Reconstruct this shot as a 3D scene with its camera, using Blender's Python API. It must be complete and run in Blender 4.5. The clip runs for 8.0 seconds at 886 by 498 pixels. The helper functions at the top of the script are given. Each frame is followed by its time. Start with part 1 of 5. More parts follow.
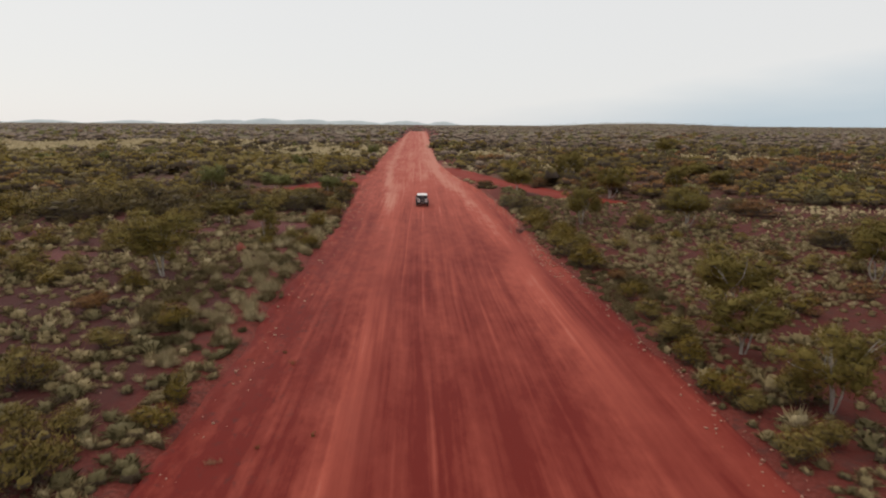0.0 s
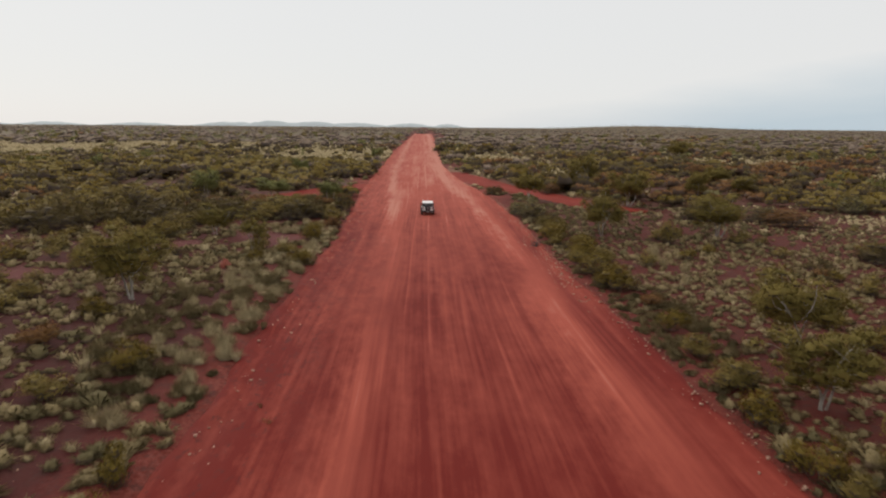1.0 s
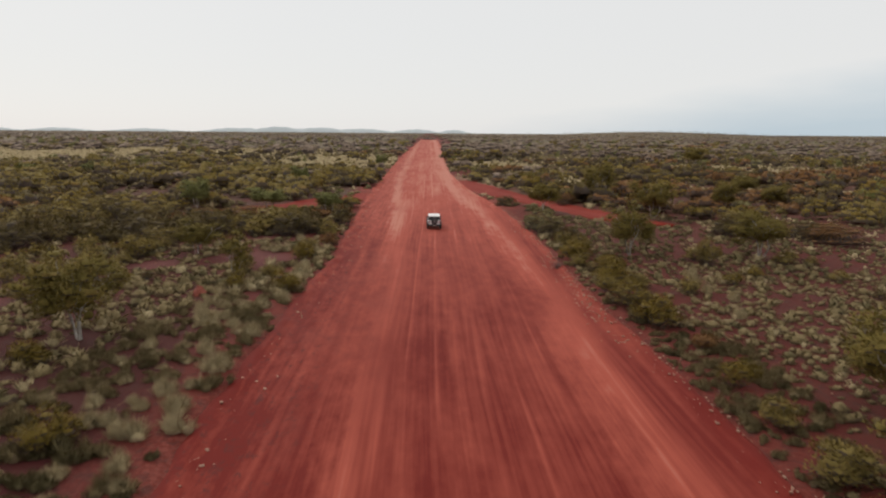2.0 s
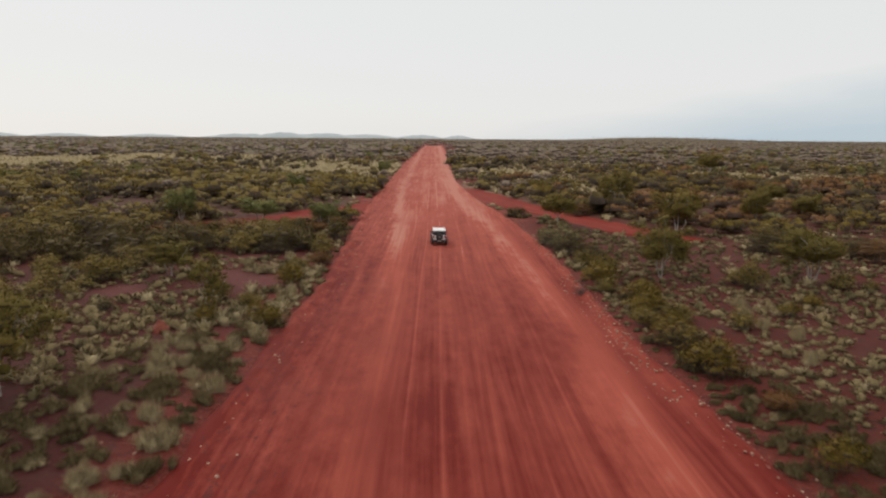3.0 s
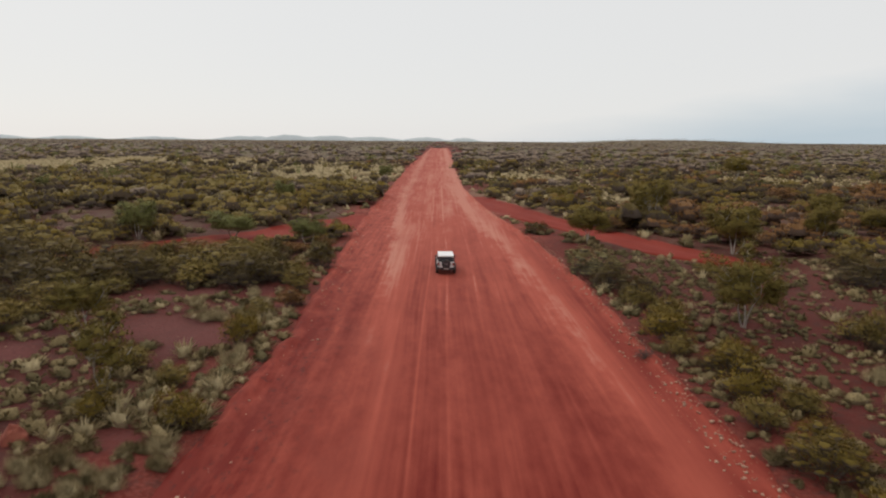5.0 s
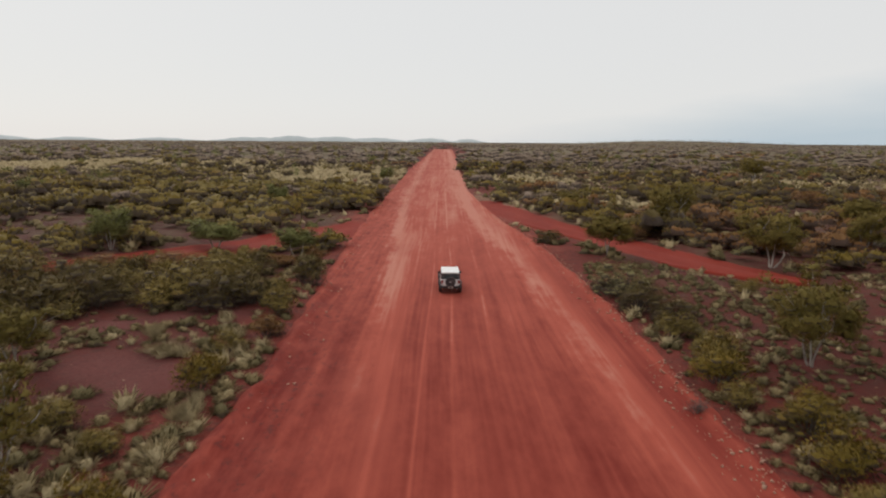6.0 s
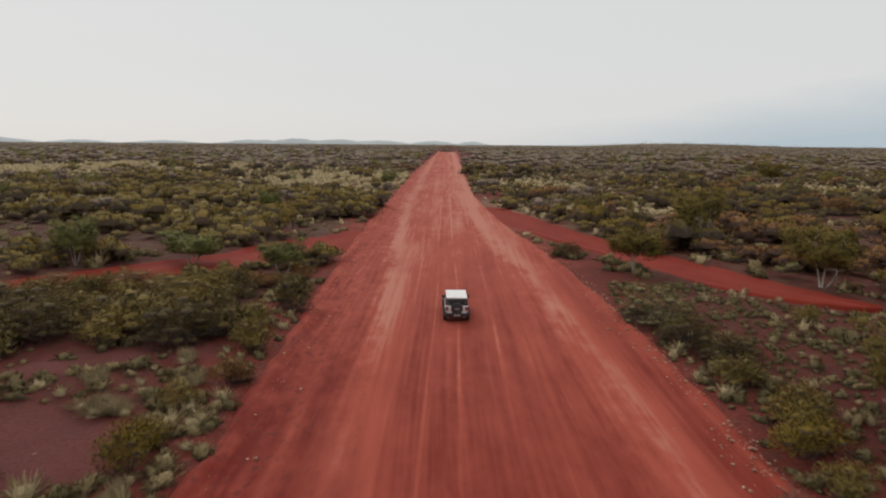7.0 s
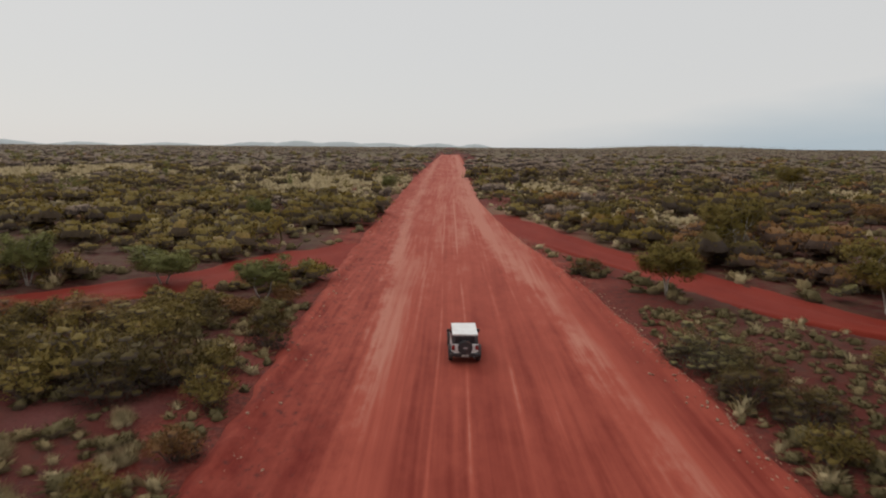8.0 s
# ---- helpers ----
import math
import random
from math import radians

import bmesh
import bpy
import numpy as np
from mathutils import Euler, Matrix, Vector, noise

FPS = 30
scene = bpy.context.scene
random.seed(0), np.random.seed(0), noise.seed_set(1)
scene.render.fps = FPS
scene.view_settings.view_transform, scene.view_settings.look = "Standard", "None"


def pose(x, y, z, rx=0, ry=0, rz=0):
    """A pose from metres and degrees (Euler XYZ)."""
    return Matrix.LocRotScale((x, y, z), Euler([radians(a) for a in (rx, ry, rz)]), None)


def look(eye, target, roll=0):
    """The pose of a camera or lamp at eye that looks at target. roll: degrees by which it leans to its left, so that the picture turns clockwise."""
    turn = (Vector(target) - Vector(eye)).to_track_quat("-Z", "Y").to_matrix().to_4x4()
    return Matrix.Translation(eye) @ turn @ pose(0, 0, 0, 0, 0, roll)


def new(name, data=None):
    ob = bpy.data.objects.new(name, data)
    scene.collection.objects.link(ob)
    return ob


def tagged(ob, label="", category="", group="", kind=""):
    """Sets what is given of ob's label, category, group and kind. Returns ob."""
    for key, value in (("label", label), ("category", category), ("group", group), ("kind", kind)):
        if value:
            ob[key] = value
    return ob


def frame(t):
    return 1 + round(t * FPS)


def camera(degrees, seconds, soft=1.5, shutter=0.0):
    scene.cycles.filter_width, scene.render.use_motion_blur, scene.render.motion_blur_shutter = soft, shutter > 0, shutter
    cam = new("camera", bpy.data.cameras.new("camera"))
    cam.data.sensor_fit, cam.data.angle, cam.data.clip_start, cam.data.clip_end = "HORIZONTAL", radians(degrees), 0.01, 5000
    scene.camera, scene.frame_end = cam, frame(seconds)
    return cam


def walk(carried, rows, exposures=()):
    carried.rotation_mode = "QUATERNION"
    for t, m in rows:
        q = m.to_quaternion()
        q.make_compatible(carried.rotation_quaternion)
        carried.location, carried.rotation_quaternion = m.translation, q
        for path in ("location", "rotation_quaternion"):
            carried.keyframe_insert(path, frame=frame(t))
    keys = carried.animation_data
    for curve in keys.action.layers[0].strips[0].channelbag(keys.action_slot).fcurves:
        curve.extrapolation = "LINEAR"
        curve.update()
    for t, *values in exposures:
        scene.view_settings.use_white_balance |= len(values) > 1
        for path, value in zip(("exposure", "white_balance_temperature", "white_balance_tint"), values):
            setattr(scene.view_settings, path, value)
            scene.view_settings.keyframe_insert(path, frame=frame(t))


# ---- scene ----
cam = camera(66.0, 8.0, soft=2.1, shutter=0.4)
# seconds, x, y, z in metres, then pitch (90 is level), roll and yaw in degrees; the road runs along +y
ROWS = [
    (0.0, -0.0, 0.0, 13.0, 79.63, -0.33, -2.08),
    (0.5, -0.05, 3.35, 13.0, 79.61, -0.37, -1.91),
    (1.0, -0.05, 7.05, 13.0, 79.83, -0.41, -1.67),
    (1.5, -0.02, 11.15, 13.0, 80.05, -0.4, -1.39),
    (3.0, -0.03, 23.4, 13.04, 80.76, -0.39, -0.77),
    (3.5, -0.05, 27.33, 13.06, 80.82, -0.38, -0.61),
    (4.0, -0.06, 31.13, 13.06, 80.85, -0.35, -0.47),
    (4.5, -0.03, 34.97, 13.05, 80.91, -0.36, -0.4),
    (6.0, -0.01, 46.35, 12.97, 81.04, -0.37, -0.01),
    (6.5, -0.04, 50.32, 12.96, 81.12, -0.35, 0.18),
    (7.0, -0.09, 54.25, 12.97, 81.25, -0.37, 0.32),
    (7.5, -0.18, 58.35, 13.01, 81.33, -0.4, 0.48),
    (8.0, -0.27, 62.33, 13.04, 81.45, -0.41, 0.58),
]
walk(cam, [(t, pose(x, y, z, rx, ry, rz)) for t, x, y, z, rx, ry, rz in ROWS], [(0.0, -0.05), (3.0, -0.05), (4.5, -0.07), (6.5, -0.16), (8.0, -0.33)])

# ---------------------------------------------------------------- light
world = bpy.data.worlds.new("overcast_dusk")
scene.world = world
world.use_nodes = True


class Nodes:
    """Short ways to make shader nodes."""

    def __init__(self, tree):
        self.tree = tree

    def add(self, kind, **values):
        n = self.tree.nodes.new(kind)
        for key, value in values.items():
            n.inputs[key.replace("_", " ")].default_value = value
        return n

    def link(self, a, b):
        self.tree.links.new(a, b)

    def math(self, op, a, b=None, clamp=False):
        n = self.tree.nodes.new("ShaderNodeMath")
        n.operation, n.use_clamp = op, clamp
        for i, v in enumerate((a, b)):
            if v is None:
                continue
            if isinstance(v, (int, float)):
                n.inputs[i].default_value = v
            else:
                self.link(v, n.inputs[i])
        return n.outputs[0]

    def mix(self, fac, a, b, blend="MIX"):
        n = self.tree.nodes.new("ShaderNodeMix")
        n.data_type, n.blend_type = "RGBA", blend
        for i, v in ((0, fac), (6, a), (7, b)):
            if isinstance(v, (int, float)):
                n.inputs[i].default_value = v
            elif isinstance(v, tuple):
                n.inputs[i].default_value = (*v, 1) if len(v) == 3 else v
            else:
                self.link(v, n.inputs[i])
        return n.outputs[2]

    def ramp(self, fac, *stops):
        n = self.tree.nodes.new("ShaderNodeValToRGB")
        self.link(fac, n.inputs[0])
        el = n.color_ramp.elements
        while len(el) < len(stops):
            el.new(0.5)
        for e, (p, c) in zip(el, stops):
            e.position, e.color = p, (c, c, c, 1) if isinstance(c, (int, float)) else (*c, 1)
        return n.outputs[0]

    def noise(self, vector, scale, detail=3.0, rough=0.55, stretch=None, shift=None):
        if stretch or shift:
            m = self.tree.nodes.new("ShaderNodeMapping")
            self.link(vector, m.inputs[0])
            m.inputs["Scale"].default_value = stretch or (1, 1, 1)
            m.inputs["Location"].default_value = shift or (0, 0, 0)
            vector = m.outputs[0]
        n = self.add("ShaderNodeTexNoise", Scale=scale, Detail=detail, Roughness=rough)
        self.link(vector, n.inputs["Vector"])
        return n.outputs[0]


def build_sky():
    n = Nodes(world.node_tree)
    world.node_tree.nodes.clear()
    out = n.add("ShaderNodeOutputWorld")
    sky = n.add("ShaderNodeTexSky")
    sky.sky_type, sky.sun_disc = "NISHITA", False
    sky.sun_elevation, sky.sun_rotation = radians(34), radians(-35)
    clear = n.add("ShaderNodeBackground", Strength=0.08)
    n.link(sky.outputs[0], clear.inputs[0])
    way = n.add("ShaderNodeTexCoord").outputs["Generated"]
    sep = n.add("ShaderNodeSeparateXYZ")
    n.link(way, sep.inputs[0])
    # thinner, bluer cloud low down to the east of the road
    wisps = n.noise(way, 5.0, 4, 0.5, stretch=(1, 1, 5))
    edge = n.math("SUBTRACT", n.math("MULTIPLY", sep.outputs[0], 0.19), sep.outputs[2])
    edge = n.math("ADD", edge, n.math("MULTIPLY", n.math("SUBTRACT", wisps, 0.5), 0.05))
    thin = n.math("MULTIPLY", n.math("ADD", edge, -0.004), 13.0, clamp=True)
    high = n.ramp(sep.outputs[2], (0.0, (0.83, 0.83, 0.825)), (0.22, (0.83, 0.83, 0.825)), (0.45, (1.06, 1.06, 1.06)), (1.0, (1.22, 1.22, 1.24)))
    low = n.ramp(sep.outputs[2], (0.0, (0.82, 0.815, 0.81)), (0.05, (0.83, 0.83, 0.825)))
    deck = n.mix(n.ramp(sep.outputs[2], (0.0, 0.0), (0.06, 1.0)), low, high)
    deck = n.mix(n.math("MULTIPLY", thin, 0.85), deck, (0.49, 0.60, 0.68))
    # the evening glow lies ahead; the deck darkens overhead and behind
    glow = n.math("ADD", 0.92, n.math("MULTIPLY", sep.outputs[1], 0.14), clamp=True)
    cloud = n.add("ShaderNodeBackground")
    n.link(n.math("MULTIPLY", glow, 1.02), cloud.inputs["Strength"])
    n.link(deck, cloud.inputs[0])
    both = n.add("ShaderNodeMixShader")
    both.inputs[0].default_value = 0.93
    n.link(clear.outputs[0], both.inputs[1])
    n.link(cloud.outputs[0], both.inputs[2])
    n.link(both.outputs[0], out.inputs[0])


build_sky()
sun = new("sun", bpy.data.lights.new("sun", "SUN"))
sun.data.energy, sun.data.angle, sun.data.color = 0.9, radians(20), (1.0, 0.93, 0.85)
sun.matrix_world = look((0, 0, 60), (38.5, -55, 14.5))

# ---------------------------------------------------------------- materials


def material(name):
    m = bpy.data.materials.new(name)
    m.use_nodes = True
    n = Nodes(m.node_tree)
    return m, n, m.node_tree.nodes["Principled BSDF"]


def bump(n, bsdf, height, strength, distance):
    b = n.add("ShaderNodeBump", Strength=strength, Distance=distance)
    n.link(height, b.inputs["Height"])
    n.link(b.outputs[0], bsdf.inputs["Normal"])


def soil_material():
    """Red earth between the plants, with stony, bleached and dark patches."""
    m, n, b = material("red_soil")
    at = n.add("ShaderNodeNewGeometry").outputs["Position"]
    broad, mid, fine = n.noise(at, 0.05, 4), n.noise(at, 0.45, 5, 0.6), n.noise(at, 5.0, 4, 0.65)
    col = n.mix(n.ramp(mid, (0.35, 0.0), (0.68, 1.0)), (0.076, 0.0135, 0.0105), (0.106, 0.0225, 0.0165))
    col = n.mix(n.ramp(broad, (0.42, 0.0), (0.62, 0.75)), col, (0.058, 0.0165, 0.0150))
    col = n.mix(n.ramp(fine, (0.52, 0.0), (0.70, 0.6)), col, (0.125, 0.036, 0.023))
    sep = n.add("ShaderNodeSeparateXYZ")
    n.link(at, sep.inputs[0])
    beside = n.math("ABSOLUTE", n.math("SUBTRACT", sep.outputs[0], 1.4))
    spill = n.math("MULTIPLY", n.math("SUBTRACT", n.math("ADD", 15.2, n.math("MULTIPLY", mid, 2.5)), beside), 0.45, clamp=True)
    col = n.mix(n.math("MULTIPLY", spill, 0.8), col, n.mix(n.ramp(fine, (0.40, 0.0), (0.60, 1.0)), (0.135, 0.021, 0.013), (0.200, 0.052, 0.037)))
    # churned red dirt where the side tracks join the road
    joint = n.math("MULTIPLY", n.math("MULTIPLY", n.math("SUBTRACT", 17.0, beside), 0.35, clamp=True), n.math("MULTIPLY", n.math("MULTIPLY", n.math("SUBTRACT", sep.outputs[1], 112.0), 0.08, clamp=True), n.math("MULTIPLY", n.math("SUBTRACT", 168.0, sep.outputs[1]), 0.06, clamp=True)))
    col = n.mix(n.math("MULTIPLY", joint, 0.85), col, n.mix(n.ramp(mid, (0.38, 0.0), (0.62, 1.0)), (0.170, 0.024, 0.014), (0.270, 0.066, 0.044)))
    west = n.math("MULTIPLY", n.math("MULTIPLY", n.math("SUBTRACT", -10.5, sep.outputs[0]), 0.3, clamp=True), n.math("MULTIPLY", n.math("SUBTRACT", 66.0, sep.outputs[1]), 0.05, clamp=True))
    col = n.mix(n.math("MULTIPLY", west, 0.8), col, (0.050, 0.0105, 0.0095))
    east = n.math("MULTIPLY", n.math("SUBTRACT", sep.outputs[0], 11.5), 0.3, clamp=True)
    col = n.mix(n.math("MULTIPLY", east, 0.6), col, (0.100, 0.0180, 0.0118))
    litter = n.noise(at, 1.4, 5, 0.7, shift=(31, 7, 0))
    col = n.mix(n.ramp(litter, (0.50, 0.0), (0.62, 0.65)), col, (0.058, 0.024, 0.019))
    n.link(col, b.inputs["Base Color"])
    b.inputs["Roughness"].default_value = 0.95
    b.inputs["Specular IOR Level"].default_value = 0.15
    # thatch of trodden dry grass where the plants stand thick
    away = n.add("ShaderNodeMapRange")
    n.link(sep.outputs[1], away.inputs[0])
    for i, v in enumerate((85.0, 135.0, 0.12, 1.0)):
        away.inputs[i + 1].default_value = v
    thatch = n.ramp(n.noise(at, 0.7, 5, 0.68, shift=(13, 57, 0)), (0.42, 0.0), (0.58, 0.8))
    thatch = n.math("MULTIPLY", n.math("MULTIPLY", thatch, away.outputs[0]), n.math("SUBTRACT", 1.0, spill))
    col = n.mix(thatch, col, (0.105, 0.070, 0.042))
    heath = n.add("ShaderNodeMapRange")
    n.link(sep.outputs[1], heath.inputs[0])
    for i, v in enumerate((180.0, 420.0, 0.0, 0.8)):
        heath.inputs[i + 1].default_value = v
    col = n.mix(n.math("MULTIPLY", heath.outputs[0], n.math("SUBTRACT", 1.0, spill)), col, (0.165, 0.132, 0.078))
    pans = n.add("ShaderNodeAttribute")
    pans.attribute_name = "claypan"
    col = n.mix(n.math("MULTIPLY", pans.outputs["Fac"], n.ramp(fine, (0.36, 0.35), (0.58, 1.0))), col, (0.135, 0.043, 0.037))
    flats = n.add("ShaderNodeAttribute")
    flats.attribute_name = "straw_litter"
    col = n.mix(n.math("MULTIPLY", flats.outputs["Fac"], 0.8), col, (0.30, 0.235, 0.145))
    specks = n.noise(at, 9.0, 3, 0.75, shift=(4, 1, 0))
    col = n.mix(n.ramp(specks, (0.58, 0.0), (0.68, 0.7)), col, (0.045, 0.028, 0.025))
    n.link(col, b.inputs["Base Color"])
    bump(n, b, fine, 0.7, 0.08)
    return m


def road_material(name, pale, dark, graded=True):
    """Red dirt; the graded road has long wheel streaks, two wandering ridges of pale loose dust and darker scraped sides."""
    m, n, b = material(name)
    at = n.add("ShaderNodeNewGeometry").outputs["Position"]
    sep = n.add("ShaderNodeSeparateXYZ")
    n.link(at, sep.inputs[0])
    x, y = sep.outputs[0], sep.outputs[1]
    patch = n.noise(at, 0.22, 5, 0.6, stretch=(1, 0.3, 1), shift=(5, 40, 0))
    blotch = n.noise(at, 1.1, 5, 0.65, stretch=(1, 0.4, 1), shift=(2, 11, 0))
    grit = n.noise(at, 14.0, 3, 0.7)
    height = grit
    f = n.math("ADD", 0.42, n.math("MULTIPLY", n.math("SUBTRACT", patch, 0.5), 0.9))
    f = n.math("ADD", f, n.math("MULTIPLY", n.math("SUBTRACT", blotch, 0.5), 0.55))
    if graded:
        drift = n.math("ADD", x, n.math("MULTIPLY", n.math("SUBTRACT", n.noise(at, 0.016, 1, stretch=(0.3, 1, 1)), 0.5), 2.0))
        along = n.add("ShaderNodeCombineXYZ")
        n.link(drift, along.inputs[0])
        n.link(n.math("MULTIPLY", y, 0.022), along.inputs[1])
        wide = n.noise(along.outputs[0], 0.7, 3, 0.5)
        lines = n.noise(along.outputs[0], 3.2, 3, 0.5, shift=(3, 9, 0))
        fade = n.noise(at, 0.12, 3, 0.5, stretch=(1, 0.4, 1), shift=(50, 3, 0))
        lined = n.math("MULTIPLY", n.math("SUBTRACT", lines, 0.5), n.ramp(fade, (0.35, 0.25), (0.65, 1.0)))
        f = n.math("ADD", f, n.math("MULTIPLY", n.math("SUBTRACT", wide, 0.5), 0.85))
        f = n.math("ADD", f, n.math("MULTIPLY", lined, 1.05))

        def curve(y0, y1, x0, x1):
            c = n.add("ShaderNodeMapRange")
            c.interpolation_type = "SMOOTHSTEP"
            n.link(y, c.inputs[0])
            for i, v in enumerate((y0, y1, x0, x1)):
                c.inputs[i + 1].default_value = v
            return c.outputs[0]

        for centre, width, gain in ((curve(60, 200, -3.4, -7.4), 1.6, 0.5), (curve(78, 175, 9.1, 4.2), 2.2, 0.60), (curve(20, 90, 2.6, 1.2), 1.3, 0.16)):
            off = n.math("ABSOLUTE", n.math("SUBTRACT", n.math("ADD", x, n.math("MULTIPLY", n.math("SUBTRACT", blotch, 0.5), 1.6)), centre))
            band = n.math("SUBTRACT", 1.0, n.math("DIVIDE", off, width), clamp=True)
            band = n.math("MULTIPLY", band, n.ramp(fade, (0.3, 0.4), (0.6, 1.0)))
            f = n.math("ADD", f, n.math("MULTIPLY", band, gain))
        shoulder = n.math("MULTIPLY", n.math("SUBTRACT", n.math("MULTIPLY", x, -1.0), 4.6), 0.3, clamp=True)
        sides = n.math("MULTIPLY", shoulder, n.math("SUBTRACT", 0.50, n.math("MULTIPLY", blotch, 0.75)))
        # single wheel marks, worn through in places
        sway = n.math("ADD", x, n.math("MULTIPLY", n.math("SUBTRACT", n.noise(at, 0.012, 1, stretch=(0.1, 1, 1), shift=(9, 70, 0)), 0.5), 2.2))
        worn = n.ramp(n.noise(at, 0.35, 3, 0.6, stretch=(1, 0.15, 1), shift=(17, 5, 0)), (0.36, 0.0), (0.56, 1.0))
        for place, half_width, gain in ((-0.95, 0.13, 0.34), (0.65, 0.15, 0.38), (-2.6, 0.22, 0.20), (3.0, 0.16, 0.22), (4.7, 0.14, 0.24), (6.6, 0.2, 0.16), (-6.4, 0.25, 0.18)):
            off = n.math("ABSOLUTE", n.math("SUBTRACT", sway, place))
            mark = n.math("SUBTRACT", 1.0, n.math("DIVIDE", off, half_width), clamp=True)
            f = n.math("ADD", f, n.math("MULTIPLY", n.math("MULTIPLY", mark, worn), gain))
        f = n.math("SUBTRACT", f, sides)
        # darker and redder at the start, paler further along the road
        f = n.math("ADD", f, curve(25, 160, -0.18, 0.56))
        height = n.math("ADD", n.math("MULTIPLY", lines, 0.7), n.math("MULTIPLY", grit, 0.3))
    # palest stop of the ramp, reached on the loose ridges and further along
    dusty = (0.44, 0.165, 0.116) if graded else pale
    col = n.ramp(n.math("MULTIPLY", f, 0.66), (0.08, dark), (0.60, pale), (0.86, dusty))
    if graded:
        scrape = n.noise(at, 0.33, 5, 0.65, stretch=(1, 0.3, 1), shift=(80, 21, 0))
        west = n.math("MULTIPLY", n.math("SUBTRACT", -0.8, x), 0.25, clamp=True)
        bare = n.math("MULTIPLY", n.ramp(scrape, (0.50, 0.0), (0.64, 0.40)), n.math("MULTIPLY", west, curve(50, 110, 1.0, 0.25)))
        col = n.mix(bare, col, (0.165, 0.031, 0.022))
        # rubble, clods and dead twigs left by the grader along the west side
        clods = n.noise(at, 2.6, 5, 0.7, stretch=(1, 0.55, 1), shift=(7, 33, 0))
        col = n.mix(n.math("MULTIPLY", n.ramp(clods, (0.55, 0.0), (0.66, 0.75)), n.math("MULTIPLY", n.math("SUBTRACT", -4.2, x), 0.35, clamp=True)), col, (0.085, 0.020, 0.016))
    col = n.mix(n.ramp(grit, (0.6, 0.0), (0.75, 0.3)), col, tuple(0.6 * c for c in dark))
    n.link(col, b.inputs["Base Color"])
    b.inputs["Roughness"].default_value = 0.9
    b.inputs["Specular IOR Level"].default_value = 0.16
    bump(n, b, height, 0.25, 0.05)
    return m


def leaf_material(name, low, high, odd, rough=0.6, grain=4.5, twig=(0.068, 0.049, 0.046)):
    """Foliage: a tone for each plant, leaf by leaf scatter and some dead or bleached leaves."""
    m, n, b = material(name)
    tint = n.add("ShaderNodeAttribute")
    tint.attribute_name = "tint"
    island = n.add("ShaderNodeNewGeometry").outputs["Random Per Island"]
    plant = n.add("ShaderNodeObjectInfo").outputs["Random"]
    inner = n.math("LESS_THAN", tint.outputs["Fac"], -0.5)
    own = n.math("ADD", tint.outputs["Fac"], n.math("MULTIPLY", inner, 2.0))
    tone = n.math("FRACT", n.math("ADD", n.math("MULTIPLY", own, 7.31), plant))
    f = n.math("ADD", n.math("MULTIPLY", tone, 0.78), n.math("MULTIPLY", island, 0.22))
    col = n.mix(f, low, high)
    col = n.mix(n.ramp(island, (0.84, 0.0), (0.98, 0.6)), col, odd)
    at = n.add("ShaderNodeNewGeometry").outputs["Position"]
    fine = n.noise(at, grain, 6, 0.72)
    col = n.mix(n.ramp(fine, (0.36, 0.0), (0.62, 1.0)), tuple(0.8 * c for c in low), col)
    # bare twigs and thatch inside and low down, darkened for the shade there
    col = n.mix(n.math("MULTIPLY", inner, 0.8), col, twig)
    n.link(col, b.inputs["Base Color"])
    bump(n, b, fine, 0.35, 0.08)
    b.inputs["Roughness"].default_value = rough
    b.inputs["Specular IOR Level"].default_value = 0.06
    # thin leaves let part of the light through
    glow = n.add("ShaderNodeBsdfTranslucent")
    n.link(col, glow.inputs["Color"])
    both = n.add("ShaderNodeMixShader")
    both.inputs[0].default_value = 0.22
    n.link(b.outputs[0], both.inputs[1])
    n.link(glow.outputs[0], both.inputs[2])
    n.link(both.outputs[0], m.node_tree.nodes["Material Output"].inputs["Surface"])
    return m


def bark_material(name, a, c):
    m, n, b = material(name)
    at = n.add("ShaderNodeTexCoord").outputs["Object"]
    f = n.noise(at, 4.0, 4, 0.65, stretch=(1, 1, 0.4))
    n.link(n.mix(n.ramp(f, (0.4, 0.0), (0.62, 1.0)), a, c), b.inputs["Base Color"])
    b.inputs["Roughness"].default_value = 0.85
    bump(n, b, f, 0.4, 0.02)
    return m


def plain(name, colour, rough, metal=0.0, grime=0.25, dust=(0.28, 0.10, 0.07)):
    """A manufactured surface with a film of red road dust."""
    m, n, b = material(name)
    at = n.add("ShaderNodeTexCoord").outputs["Object"]
    f = n.noise(at, 2.2, 5, 0.65)
    n.link(n.mix(n.ramp(f, (0.42, 0.0), (0.8, grime)), colour, dust), b.inputs["Base Color"])
    n.link(n.math("ADD", n.math("MULTIPLY", f, 0.25), rough - 0.1), b.inputs["Roughness"])
    b.inputs["Metallic"].default_value = metal
    return m


